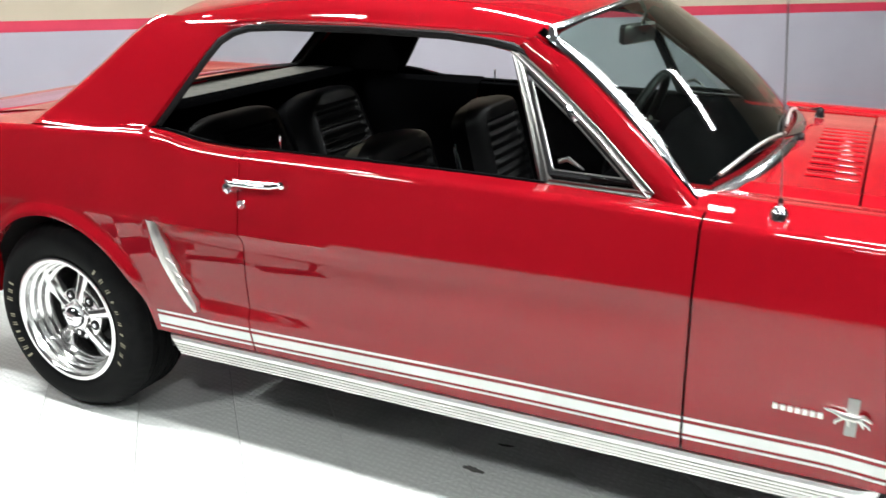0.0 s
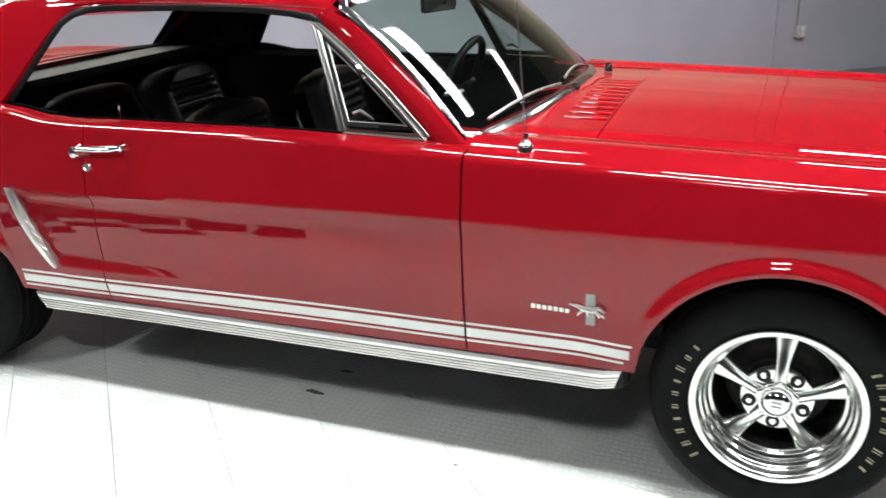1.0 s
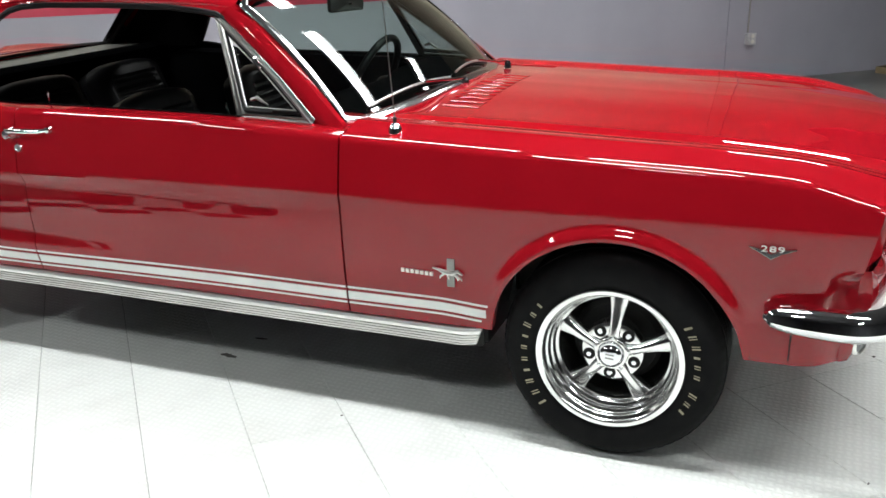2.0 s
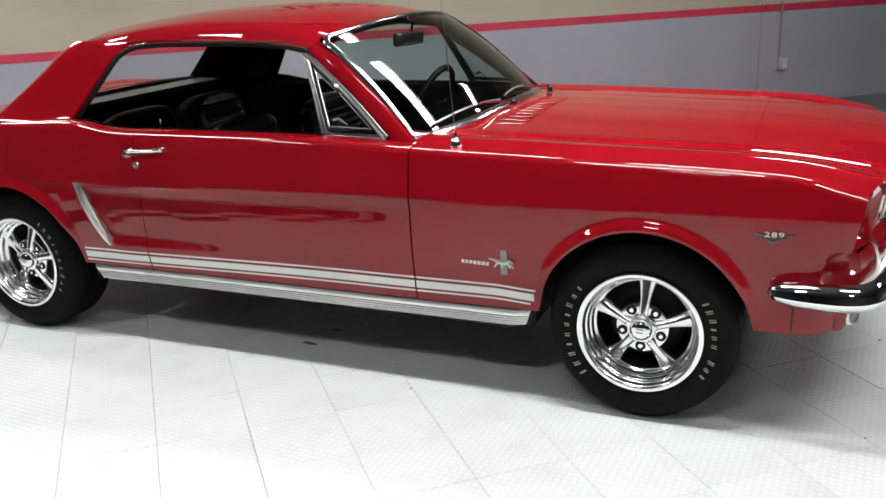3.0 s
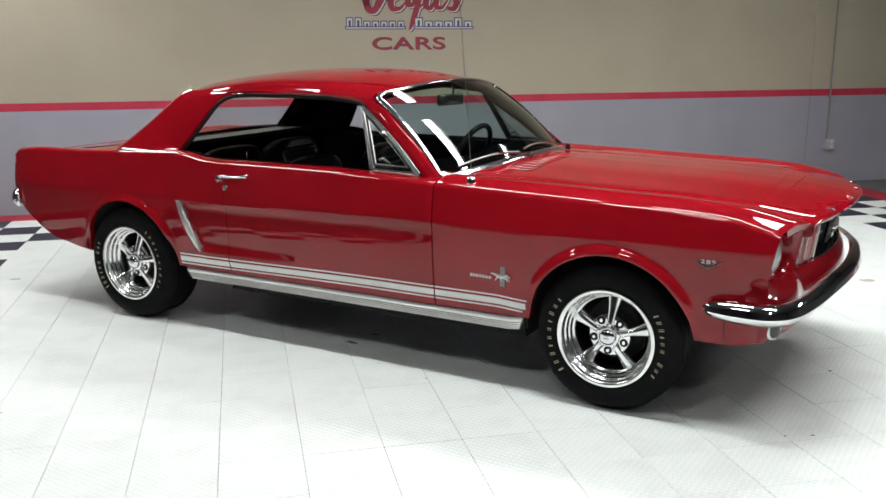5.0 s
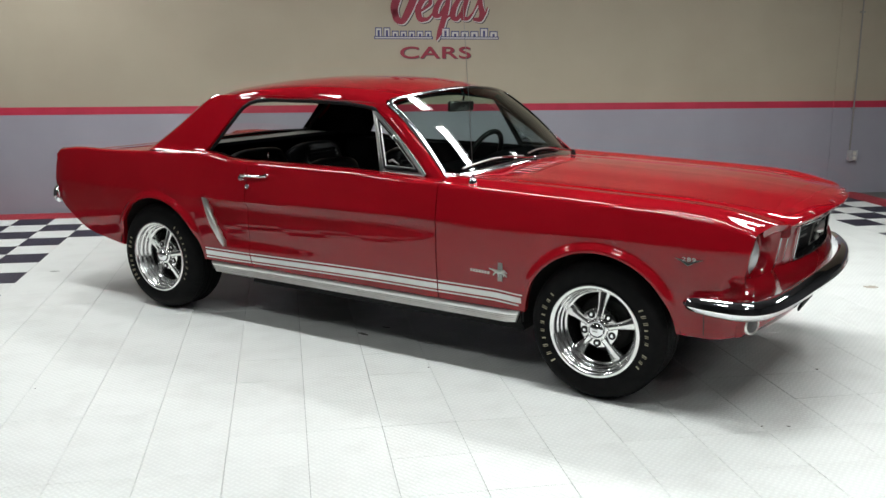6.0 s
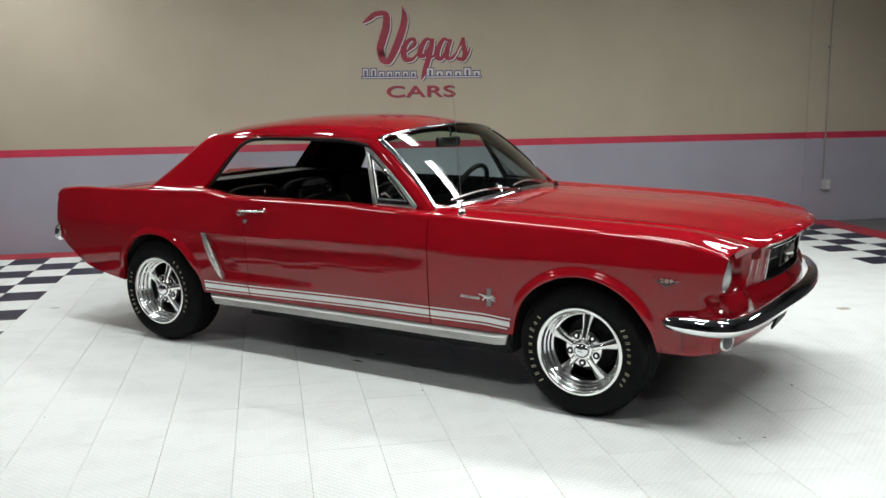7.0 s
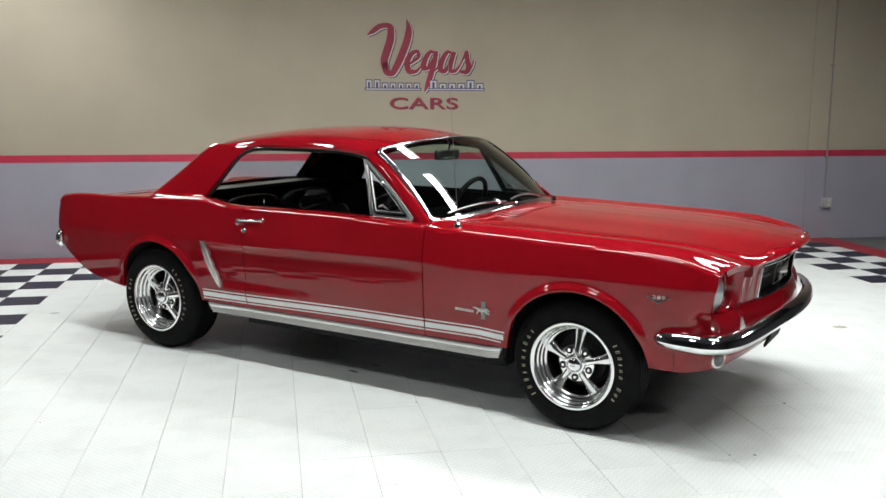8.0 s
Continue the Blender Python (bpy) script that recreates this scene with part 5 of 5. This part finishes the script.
# The joint between fender and valance.
def seam():
    return Geo().tube([(3.205, -float(half(3.205, z)) + 0.0006, z) for z in np.linspace(0.366, 0.462, 6)], 0.0022, 6)


both("valance_seam", seam, SEAL, car)

# Small chrome blocks along the hood's lip.
for i, y in enumerate((-0.40, -0.135, 0.135, 0.40)):
    xe = 3.582
    s = (xe - 2.235) / (3.60 - 2.235)
    x = 2.235 + s * 1.33 - s**2.2 * 0.2835 * y * y
    z = float(curve_at(BELT, xe)) + float(crown(y))
    g = Geo().tube([(x - 0.014, y, z + 0.002), (x, y, z + 0.003), (x + 0.013, y, z - 0.004)], [0.002, 0.0032, 0.002], 10)
    child("hood_block", g.mesh("hood_block", CHROME), hood, "small chrome block on the hood's lip")

# Cowl vent slats.
for i in range(11):
    y = -0.400 + i * 0.056
    rows = []
    for x in np.linspace(2.100, 2.222, 7):
        z = float(curve_at(BELT, x)) + float(crown(y)) - 0.003
        e = 0.0016 * math.sin(math.pi * min(max((x - 2.100) / 0.122, 0.05), 0.95)) ** 0.3
        rows.append([(x, y - 0.0225, z - 0.0003), (x, y - 0.019, z + e), (x, y, z + e * 0.6), (x, y + 0.021, z + e * 0.15), (x, y + 0.0265, z - 0.0003)])
    child("vent_slat", Geo().grid(rows, flip=True).mesh("vent_slat", RED), cowl)


# Wipers and aerial.
def wiper(px, py, pz, tip_y):
    w = child("wiper", Geo().lathe([(0.0, 0.018), (0.008, 0.017), (0.012, 0.011), (0.013, 0.0), (0.016, -0.012)], 16, axis="z", centre=(px, py, pz)).mesh("wiper", BADGE_BLACK), car, "chrome windshield wiper")
    def on_glass(y, s, lift):
        q = shield_point(s, y / 0.70)
        return q + np.array([0.03, 0, 0.03]) * lift
    a = on_glass(py + (tip_y - py) * 0.52, 0.07, 0.9)
    child("wiper_arm", Geo().tube([(px, py, pz + 0.016), (px - 0.02, py + (tip_y - py) * 0.14, pz + 0.020), a], [0.0055, 0.0045, 0.0032], 8).mesh("wiper_arm", CHROME), w)
    blade = [on_glass(py + (tip_y - py) * k, 0.035 + 0.055 * math.sin(math.pi * k * 0.8), 0.35) for k in np.linspace(0.12, 1.0, 9)]
    child("wiper_blade", Geo().tube(blade, 0.0042, 8).mesh("wiper_blade", STAINLESS), w)
    child("wiper_rubber", Geo().tube(np.array(blade) - np.array([0.004, 0, 0.006]), 0.004, 6).mesh("wiper_rubber", SEAL), w)


wiper(2.052, -0.065, 0.936, -0.60)
wiper(2.066, 0.400, 0.934, -0.06)
aerial = child("aerial", Geo().lathe([(0.0, 0.042), (0.0055, 0.041), (0.0065, 0.037), (0.0065, 0.023), (0.0105, 0.021), (0.0165, 0.015), (0.020, 0.006), (0.0205, -0.006)], 24, axis="z", centre=(2.083, -0.763, 0.902)).mesh("aerial", CHROME), car, "chrome radio aerial")
child("aerial_mast", Geo().tube([(2.083, -0.763, 0.94), (2.060, -0.763, 1.25), (2.022, -0.763, 1.72)], [0.0019, 0.0016, 0.0011], 6).mesh("aerial_mast", SATIN), aerial)


# Badges on the fender.
def badge(mir):
    o = fender_far if mir else fender
    h = -float(half(2.28, 0.52)) - 0.001
    g = Geo().box((2.2685, h - 0.005, 0.474), (2.2915, h + 0.004, 0.560))
    e = child("fender_emblem", g.mesh("fender_emblem", SATIN, smooth=False, mirror=mir), o, "chrome fender emblem with a running figure over a bar")
    f = Geo().tube([(2.225, h - 0.008, 0.529), (2.245, h - 0.009, 0.526), (2.264, h - 0.010, 0.520), (2.286, h - 0.010, 0.518), (2.303, h - 0.009, 0.525), (2.318, h - 0.008, 0.515)], [0.002, 0.0045, 0.0075, 0.008, 0.006, 0.003], 8)
    for x0, dx in ((2.262, -0.012), (2.271, 0.004), (2.293, 0.009), (2.298, 0.015)):
        f.tube([(x0, h - 0.009, 0.516), (x0 + dx, h - 0.009, 0.505), (x0 + dx * 1.2, h - 0.008, 0.498)], [0.004, 0.003, 0.0015], 6)
    child("running_figure", f.mesh("running_figure", STAINLESS, mirror=mir), e)
    for i in range(7):
        x0 = 2.124 + i * 0.0150
        hb = -float(half(x0, 0.52)) - 0.001
        b = Geo().box((x0, hb - 0.004, 0.5035 - 0.0005 * i), (x0 + 0.0105, hb + 0.003, 0.5155 - 0.0005 * i))
        child("script_bar", b.mesh("script_bar", STAINLESS, smooth=False, mirror=mir), e)
    h2 = -float(half(3.137, 0.672)) - 0.001
    v = [(3.083, 0.684), (3.112, 0.679), (3.137, 0.667), (3.162, 0.679), (3.196, 0.684), (3.165, 0.672), (3.137, 0.655), (3.109, 0.671)]
    b = Geo().poly([(x, h2 - 0.007, z) for x, z in v])
    b.grid([[(x, h2 - 0.007, z), (x, h2 + 0.004, z)] for x, z in v + v[:1]])
    vb = child("engine_badge", b.mesh("engine_badge", SATIN, smooth=False, mirror=mir), o, "chrome V badge under the numerals 289")
    child("badge_field", Geo().poly([(x, h2 - 0.0078, z) for x, z in ((3.092, 0.6815), (3.137, 0.6575), (3.184, 0.6815), (3.162, 0.6785), (3.137, 0.667), (3.112, 0.6785))]).mesh("badge_field", BADGE_BLACK, smooth=False, mirror=mir), vb)
    cu = bpy.data.curves.new("numerals", "FONT")
    cu.body, cu.size, cu.extrude, cu.offset = "289", 0.030, 0.002, 0.0002
    cu.space_character = 1.15
    txt = new("numerals_curve", cu)
    me = bpy.data.meshes.new_from_object(txt)
    bpy.data.objects.remove(txt)
    xs = np.array([q.co.x for q in me.vertices])
    for q in me.vertices:
        x, y, z = q.co
        k = (x - xs.min()) / np.ptp(xs)
        q.co = (3.112 + 0.056 * (1 - k if mir else k), (h2 - 0.008 - z) * (-1 if mir else 1), 0.6755 + y * 0.74)
    me.materials.clear()
    me.materials.append(STAINLESS)
    child("numerals", me, vb)


badge(False)
badge(True)


# ---- inside the car ----
inside = child("cabin_floor", Geo().box((0.42, -0.70, 0.30), (1.98, 0.70, 0.325)).box((0.42, -0.13, 0.325), (1.9, 0.13, 0.42)).mesh("cabin_floor", CARPET, smooth=False), car, "black carpet and tunnel")
child("firewall", Geo().box((1.97, -0.72, 0.32), (1.99, 0.72, 0.90)).mesh("firewall", VINYL_DULL, smooth=False), car)


def door_card(mir):
    g = Geo().grid([[(x, -y, z) for z, y in ((0.34, 0.690), (0.60, 0.695), (0.64, 0.680), (0.68, 0.695), (0.86, 0.705), (0.905, 0.715), (0.912, 0.745))] for x in (0.74, 1.1, 1.5, 1.9)], flip=True)
    child("door_card", g.mesh("door_card", VINYL_DULL, mirror=mir), door_far if mir else door, "black vinyl door card")
    q = Geo().grid([[(x, -y, z) for z, y in ((0.40, 0.60), (0.80, 0.66), (0.905, 0.70), (0.928, 0.757))] for x in (-0.1, 0.2, 0.5, 0.742)], flip=True)
    child("quarter_card", q.mesh("quarter_card", VINYL_DULL, mirror=mir), quarter_far if mir else quarter, "black vinyl side panel")


door_card(False)
door_card(True)
dash = []
for s in np.linspace(-0.70, 0.70, 29):
    hood_up = 0.022 * float(smoothstep(0.10, 0.2, s)) * float(smoothstep(0.66, 0.55, s)) + 0.012 * float(smoothstep(-0.10, -0.2, s)) * float(smoothstep(-0.66, -0.55, s))
    f = 2.0 - 0.10 * (s / 0.7) ** 2
    dash.append([(f - 0.02, s, 0.900), (f - 0.12, s, 0.912 + hood_up * 0.6), (1.72, s, 0.918 + hood_up), (1.665, s, 0.912 + hood_up), (1.640, s, 0.890 + hood_up), (1.650, s, 0.860), (1.69, s, 0.84), (1.69, s, 0.74), (1.66, s, 0.72), (1.70, s, 0.64), (1.9, s, 0.62)])
child("dashboard", Geo().grid(dash, flip=True).mesh("dashboard", VINYL_DULL, angle=50), car, "black padded dashboard")
for y in (0.24, 0.37, 0.50):
    child("gauge", Geo().lathe([(0.0, -0.004), (0.045, -0.004), (0.05, -0.010), (0.053, 0.0)], 24, axis="x", centre=(1.685, y, 0.80)).mesh("gauge", CHROME), car)

steer = child("steering_wheel", None, car, "black three-spoke steering wheel")
a = np.linspace(0, 2 * np.pi, 49)
child("wheel_rim", Geo().tube([(0, 0.195 * math.cos(t), 0.195 * math.sin(t)) for t in a], 0.0155, 10).mesh("wheel_rim", VINYL), steer)
for t in (0, math.pi, -math.pi / 2):
    child("wheel_spoke", Geo().tube([(0.0, 0.19 * math.cos(t), 0.19 * math.sin(t)), (0.03, 0.09 * math.cos(t), 0.09 * math.sin(t)), (0.045, 0, 0)], [0.007, 0.010, 0.014], 8).mesh("wheel_spoke", STAINLESS), steer)
child("horn_button", Geo().lathe([(0.0, 0.018), (0.03, 0.022), (0.045, 0.04), (0.05, 0.06)], 24, axis="x").mesh("horn_button", VINYL), steer)
child("steering_column", Geo().tube([(0.05, 0, 0), (0.2, 0, -0.0), (0.42, 0, -0.0)], 0.026, 12).mesh("steering_column", VINYL_DULL), steer)
steer.matrix_world = Matrix.Translation((1.49, 0.355, 0.855)) @ Matrix.Rotation(radians(24), 4, "Y")

mir_ob = child("rear_view_mirror", None, car, "rear-view mirror on the windshield header")
child("mirror_shell", Geo().grid([[(x + 0.010 * math.cos(3.14 * t / 2), 0.092 * t * w, 0.028 * s * w) for t, s in ((-1, -0.7), (-1, 0.7), (-0.9, 1), (0.9, 1), (1, 0.7), (1, -0.7), (0.9, -1), (-0.9, -1))] for x, w in ((-0.012, 0.96), (-0.010, 1.0), (0.004, 1.0), (0.016, 0.8), (0.018, 0.1))], close_v=True).mesh("mirror_shell", SATIN), mir_ob)
child("mirror_glass", Geo().poly([(-0.0125, 0.092 * t, 0.028 * s) for t, s in ((-1, -0.7), (-1, 0.7), (-0.9, 1), (0.9, 1), (1, 0.7), (1, -0.7), (0.9, -1), (-0.9, -1))]).mesh("mirror_glass", CHROME, smooth=False), mir_ob)
child("mirror_stalk", Geo().tube([(0.01, 0, 0.02), (0.02, 0, 0.06), (0.0, 0, 0.09)], 0.006, 8).mesh("mirror_stalk", CHROME), mir_ob)
mir_ob.matrix_world = Matrix.Translation((1.571, -0.018, 1.200)) @ Matrix.Rotation(radians(-14), 4, "Z")


def pleated_back(w, h, top_r, thick, ribs):
    """A padded seat back facing +x, its foot at the origin: bolster round a ribbed middle."""
    rows = []
    for i, v in enumerate(np.linspace(0, 1, 49)):
        z = h * v
        ww = w * (1 - 0.10 * v) * (math.sqrt(max(0.02, 1 - max(0.0, (v - 0.80) / 0.20) ** 2.6)))
        line = []
        for t in np.linspace(-1, 1, 33):
            y = ww * t
            edge = 1 - abs(t) ** 5
            x = thick * (0.5 + 0.5 * edge) * math.sqrt(max(0.0, 1 - max(0.0, (v - 0.9) / 0.1) ** 2))
            inside_rib = abs(t) < 0.62 and 0.12 < v < 0.80
            if inside_rib:
                x += -0.018 + 0.012 * abs(math.sin(math.pi * (v - 0.12) / 0.68 * ribs))
            line.append((x, y, z))
        rows.append(line)
    g = Geo().grid(rows)
    n, m = len(rows), len(rows[0])
    edge = [rows[i][0] for i in range(n)] + rows[-1][1:] + [rows[i][-1] for i in range(n - 2, -1, -1)]
    g.grid([edge, [(-0.01, p[1] * 0.97, p[2] * 0.985) for p in edge]], flip=False)
    g.poly([(-0.01, p[1] * 0.97, p[2] * 0.985) for p in edge])
    return g


def cushion(w, l, h):
    rows = []
    for u in np.linspace(0, 1, 25):
        line = []
        for t in np.linspace(-1, 1, 25):
            e = (1 - abs(t) ** 6) * (1 - abs(2 * u - 1) ** 8)
            rib = 0.008 * abs(math.sin(math.pi * u * 8)) if abs(t) < 0.6 and 0.15 < u < 0.85 else 0.012
            line.append((l * u, w * t, h * (0.55 + 0.45 * max(e, 0) ** 0.4) + rib))
        rows.append(line)
    g = Geo().grid(rows)
    e = [r[0] for r in rows] + rows[-1][1:] + [r[-1] for r in rows[-2::-1]] + rows[0][-2:0:-1]
    g.grid([e + e[:1], [(x, y, 0) for x, y, z in e + e[:1]]])
    return g


def bucket_seat(y, turn):
    ob = child("bucket_seat", None, car, "black vinyl bucket seat with pleated inserts")
    c = child("seat_cushion", cushion(0.25, 0.50, 0.17).mesh("seat_cushion", VINYL), ob)
    c.location = (0.02, 0, 0)
    b = child("seat_back", pleated_back(0.25, 0.415, 0.1, 0.10, 8).mesh("seat_back", VINYL), ob)
    b.location, b.rotation_euler = (-0.02, 0, 0.10), (0, radians(-15 + turn), 0)
    for s in (-1, 1):
        child("seat_hinge", Geo().tube([(0.03, s * 0.262, 0.06), (-0.025, s * 0.266, 0.18), (-0.085, s * 0.262, 0.36), (-0.09, s * 0.255, 0.38)], [0.006, 0.009, 0.008, 0.005], 8).mesh("seat_hinge", CHROME), ob, "chrome seat hinge")
    child("seat_base", Geo().box((0.02, -0.2, -0.10), (0.48, 0.2, 0.02)).mesh("seat_base", VINYL_DULL, smooth=False), ob)
    ob.location = (1.00, y, 0.40)


bucket_seat(-0.37, 0)
bucket_seat(0.37, 0)
rear = child("rear_seat", None, car, "black vinyl rear seat with pleated inserts")
for y in (-0.27, 0.27):
    b = child("rear_seat_back", pleated_back(0.27, 0.415, 0.1, 0.12, 9).mesh("rear_seat_back", VINYL), rear)
    b.location, b.rotation_euler = (0.0, y, 0.08), (0, radians(-22), 0)
    c = child("rear_cushion", cushion(0.265, 0.42, 0.15).mesh("rear_cushion", VINYL), rear)
    c.location = (0.02, y, 0.0)
rear.location = (0.34, 0, 0.43)
child("parcel_shelf", Geo().grid([[(-0.10 + s * 0.18, y, 0.942 + 0.006 * (1 - s)) for y in np.linspace(-0.66, 0.66, 9)] for s in np.linspace(0, 1, 4)]).mesh("parcel_shelf", TRAY), car, "grey board parcel shelf")
child("rear_bulkhead", Geo().box((0.155, -0.70, 0.45), (0.170, 0.70, 0.932)).mesh("rear_bulkhead", VINYL_DULL, smooth=False), car)
child("shelf_edge", Geo().grid([[(x, y, z) for x, z in ((0.075, 0.936), (0.078, 0.946), (0.12, 0.950), (0.165, 0.948), (0.185, 0.936), (0.188, 0.90))] for y in np.linspace(-0.66, 0.66, 9)]).mesh("shelf_edge", VINYL_DULL), car, "black padded edge of the shelf")

# ---- marks on the floor ----
def floor_mark(x, y, length, width, turn, tone, label):
    """A thin ragged scuff or stain lying on the tiles."""
    r = random.Random(int(1000 * (x + 7 * y)))
    n = 22
    pts = []
    for i in range(n):
        a = 2 * math.pi * i / n
        k = r.uniform(0.55, 1.0)
        px, py = length / 2 * k * math.cos(a), width / 2 * k * math.sin(a)
        c, s = math.cos(radians(turn)), math.sin(radians(turn))
        pts.append((px * c - py * s, px * s + py * c))
    lift = 0.0016
    g = Geo().poly([(*p, lift) for p in pts])
    g.grid([[(*p, lift), (*p, -0.001)] for p in pts + pts[:1]], flip=True)
    o = new("floor_mark", g.mesh("floor_mark", tone, smooth=False))
    o.location = (x, y, 0)
    return tagged(o, label, "floor mark", "marks on the tiles")


SCUFF = mat("dark_scuff", (0.10, 0.098, 0.09), 0.6)
STAIN = mat("brown_stain", (0.42, 0.37, 0.29), 0.5)
for x, y, l, w, turn, tone, label in MARKS:
    floor_mark(x, y, l, w, turn, {"scuff": SCUFF, "stain": STAIN}[tone], label)


# ---- floor tiles ----
def tile_mesh(name, m):
    """One tile with bevelled edges; the joints across the rows are wider than those along them."""
    h, g, b = TILE / 2 - 0.0008, TILE / 2 - 0.0005, 0.0014
    v = [(sx * h, sy * g, -0.012) for sx, sy in ((-1, -1), (1, -1), (1, 1), (-1, 1))]
    v += [(sx * h, sy * g, -b) for sx, sy in ((-1, -1), (1, -1), (1, 1), (-1, 1))]
    v += [(sx * (h - b), sy * (g - b * 0.4), 0.0) for sx, sy in ((-1, -1), (1, -1), (1, 1), (-1, 1))]
    f = [(8, 9, 10, 11)]
    for i in range(4):
        j = (i + 1) % 4
        f += [(i, j, 4 + j, 4 + i), (4 + i, 4 + j, 8 + j, 8 + i)]
    return mesh_of(name, v, f, m, smooth=False)


deck = new("tile_deck")
deck.matrix_world = ROOM_M
tagged(deck, "interlocking white plastic floor tiles with a navy chequer border and red edge", "floor tiles", kind="structure")
TILES = {"w": tile_mesh("white_tile", TILE_WHITE), "n": tile_mesh("navy_tile", TILE_NAVY), "r": tile_mesh("red_tile", TILE_RED)}
NAMES = {"w": "white_tile", "n": "navy_tile", "r": "red_tile"}
rest = {"w": Geo(), "n": Geo(), "r": Geo()}
LAST_ROW = 34
near_tiles = []
rng = random.Random(11)
for row in range(0, LAST_ROW + 5):
    for c in range(-4, 26):
        if row == 0 or c in (-4, 25) or row == LAST_ROW + 4:
            k = "r"
        elif (row <= 3 or c < 0 or c >= 22 or row > LAST_ROW) and (row + c) % 2:
            k = "n"
        else:
            k = "w"
        u, v = EDGE_U + (c + 0.5) * TILE, EDGE_V - (row - 0.5) * TILE
        p = ROOM_M @ Vector((u, v, 0))
        close = math.hypot((p.x - 1.7) / 1.9, (p.y + 1.9) / 1.35)
        near_tiles.append((close, k, u, v))
near_tiles.sort()
for i, (_, k, u, v) in enumerate(near_tiles):
    dz, tilt = rng.uniform(-0.0006, 0.0006), (rng.uniform(-0.0012, 0.0012), rng.uniform(-0.0012, 0.0012))
    if i < 300:
        o = child(NAMES[k], TILES[k], deck)
        o.location, o.rotation_euler = (u, v, dz), (tilt[0], tilt[1], 0)
    else:
        me = TILES[k]
        g, base = rest[k], len(rest[k].v)
        g.v += [(q.co.x + u, q.co.y + v, q.co.z + dz + q.co.x * tilt[1] + q.co.y * tilt[0]) for q in me.vertices]
        g.f += [tuple(base + j for j in poly.vertices) for poly in me.polygons]
for k, g in rest.items():
    tagged(child(NAMES[k] + "s", g.mesh(NAMES[k] + "s", {"w": TILE_WHITE, "n": TILE_NAVY, "r": TILE_RED}[k], smooth=False), deck), kind="stuff")
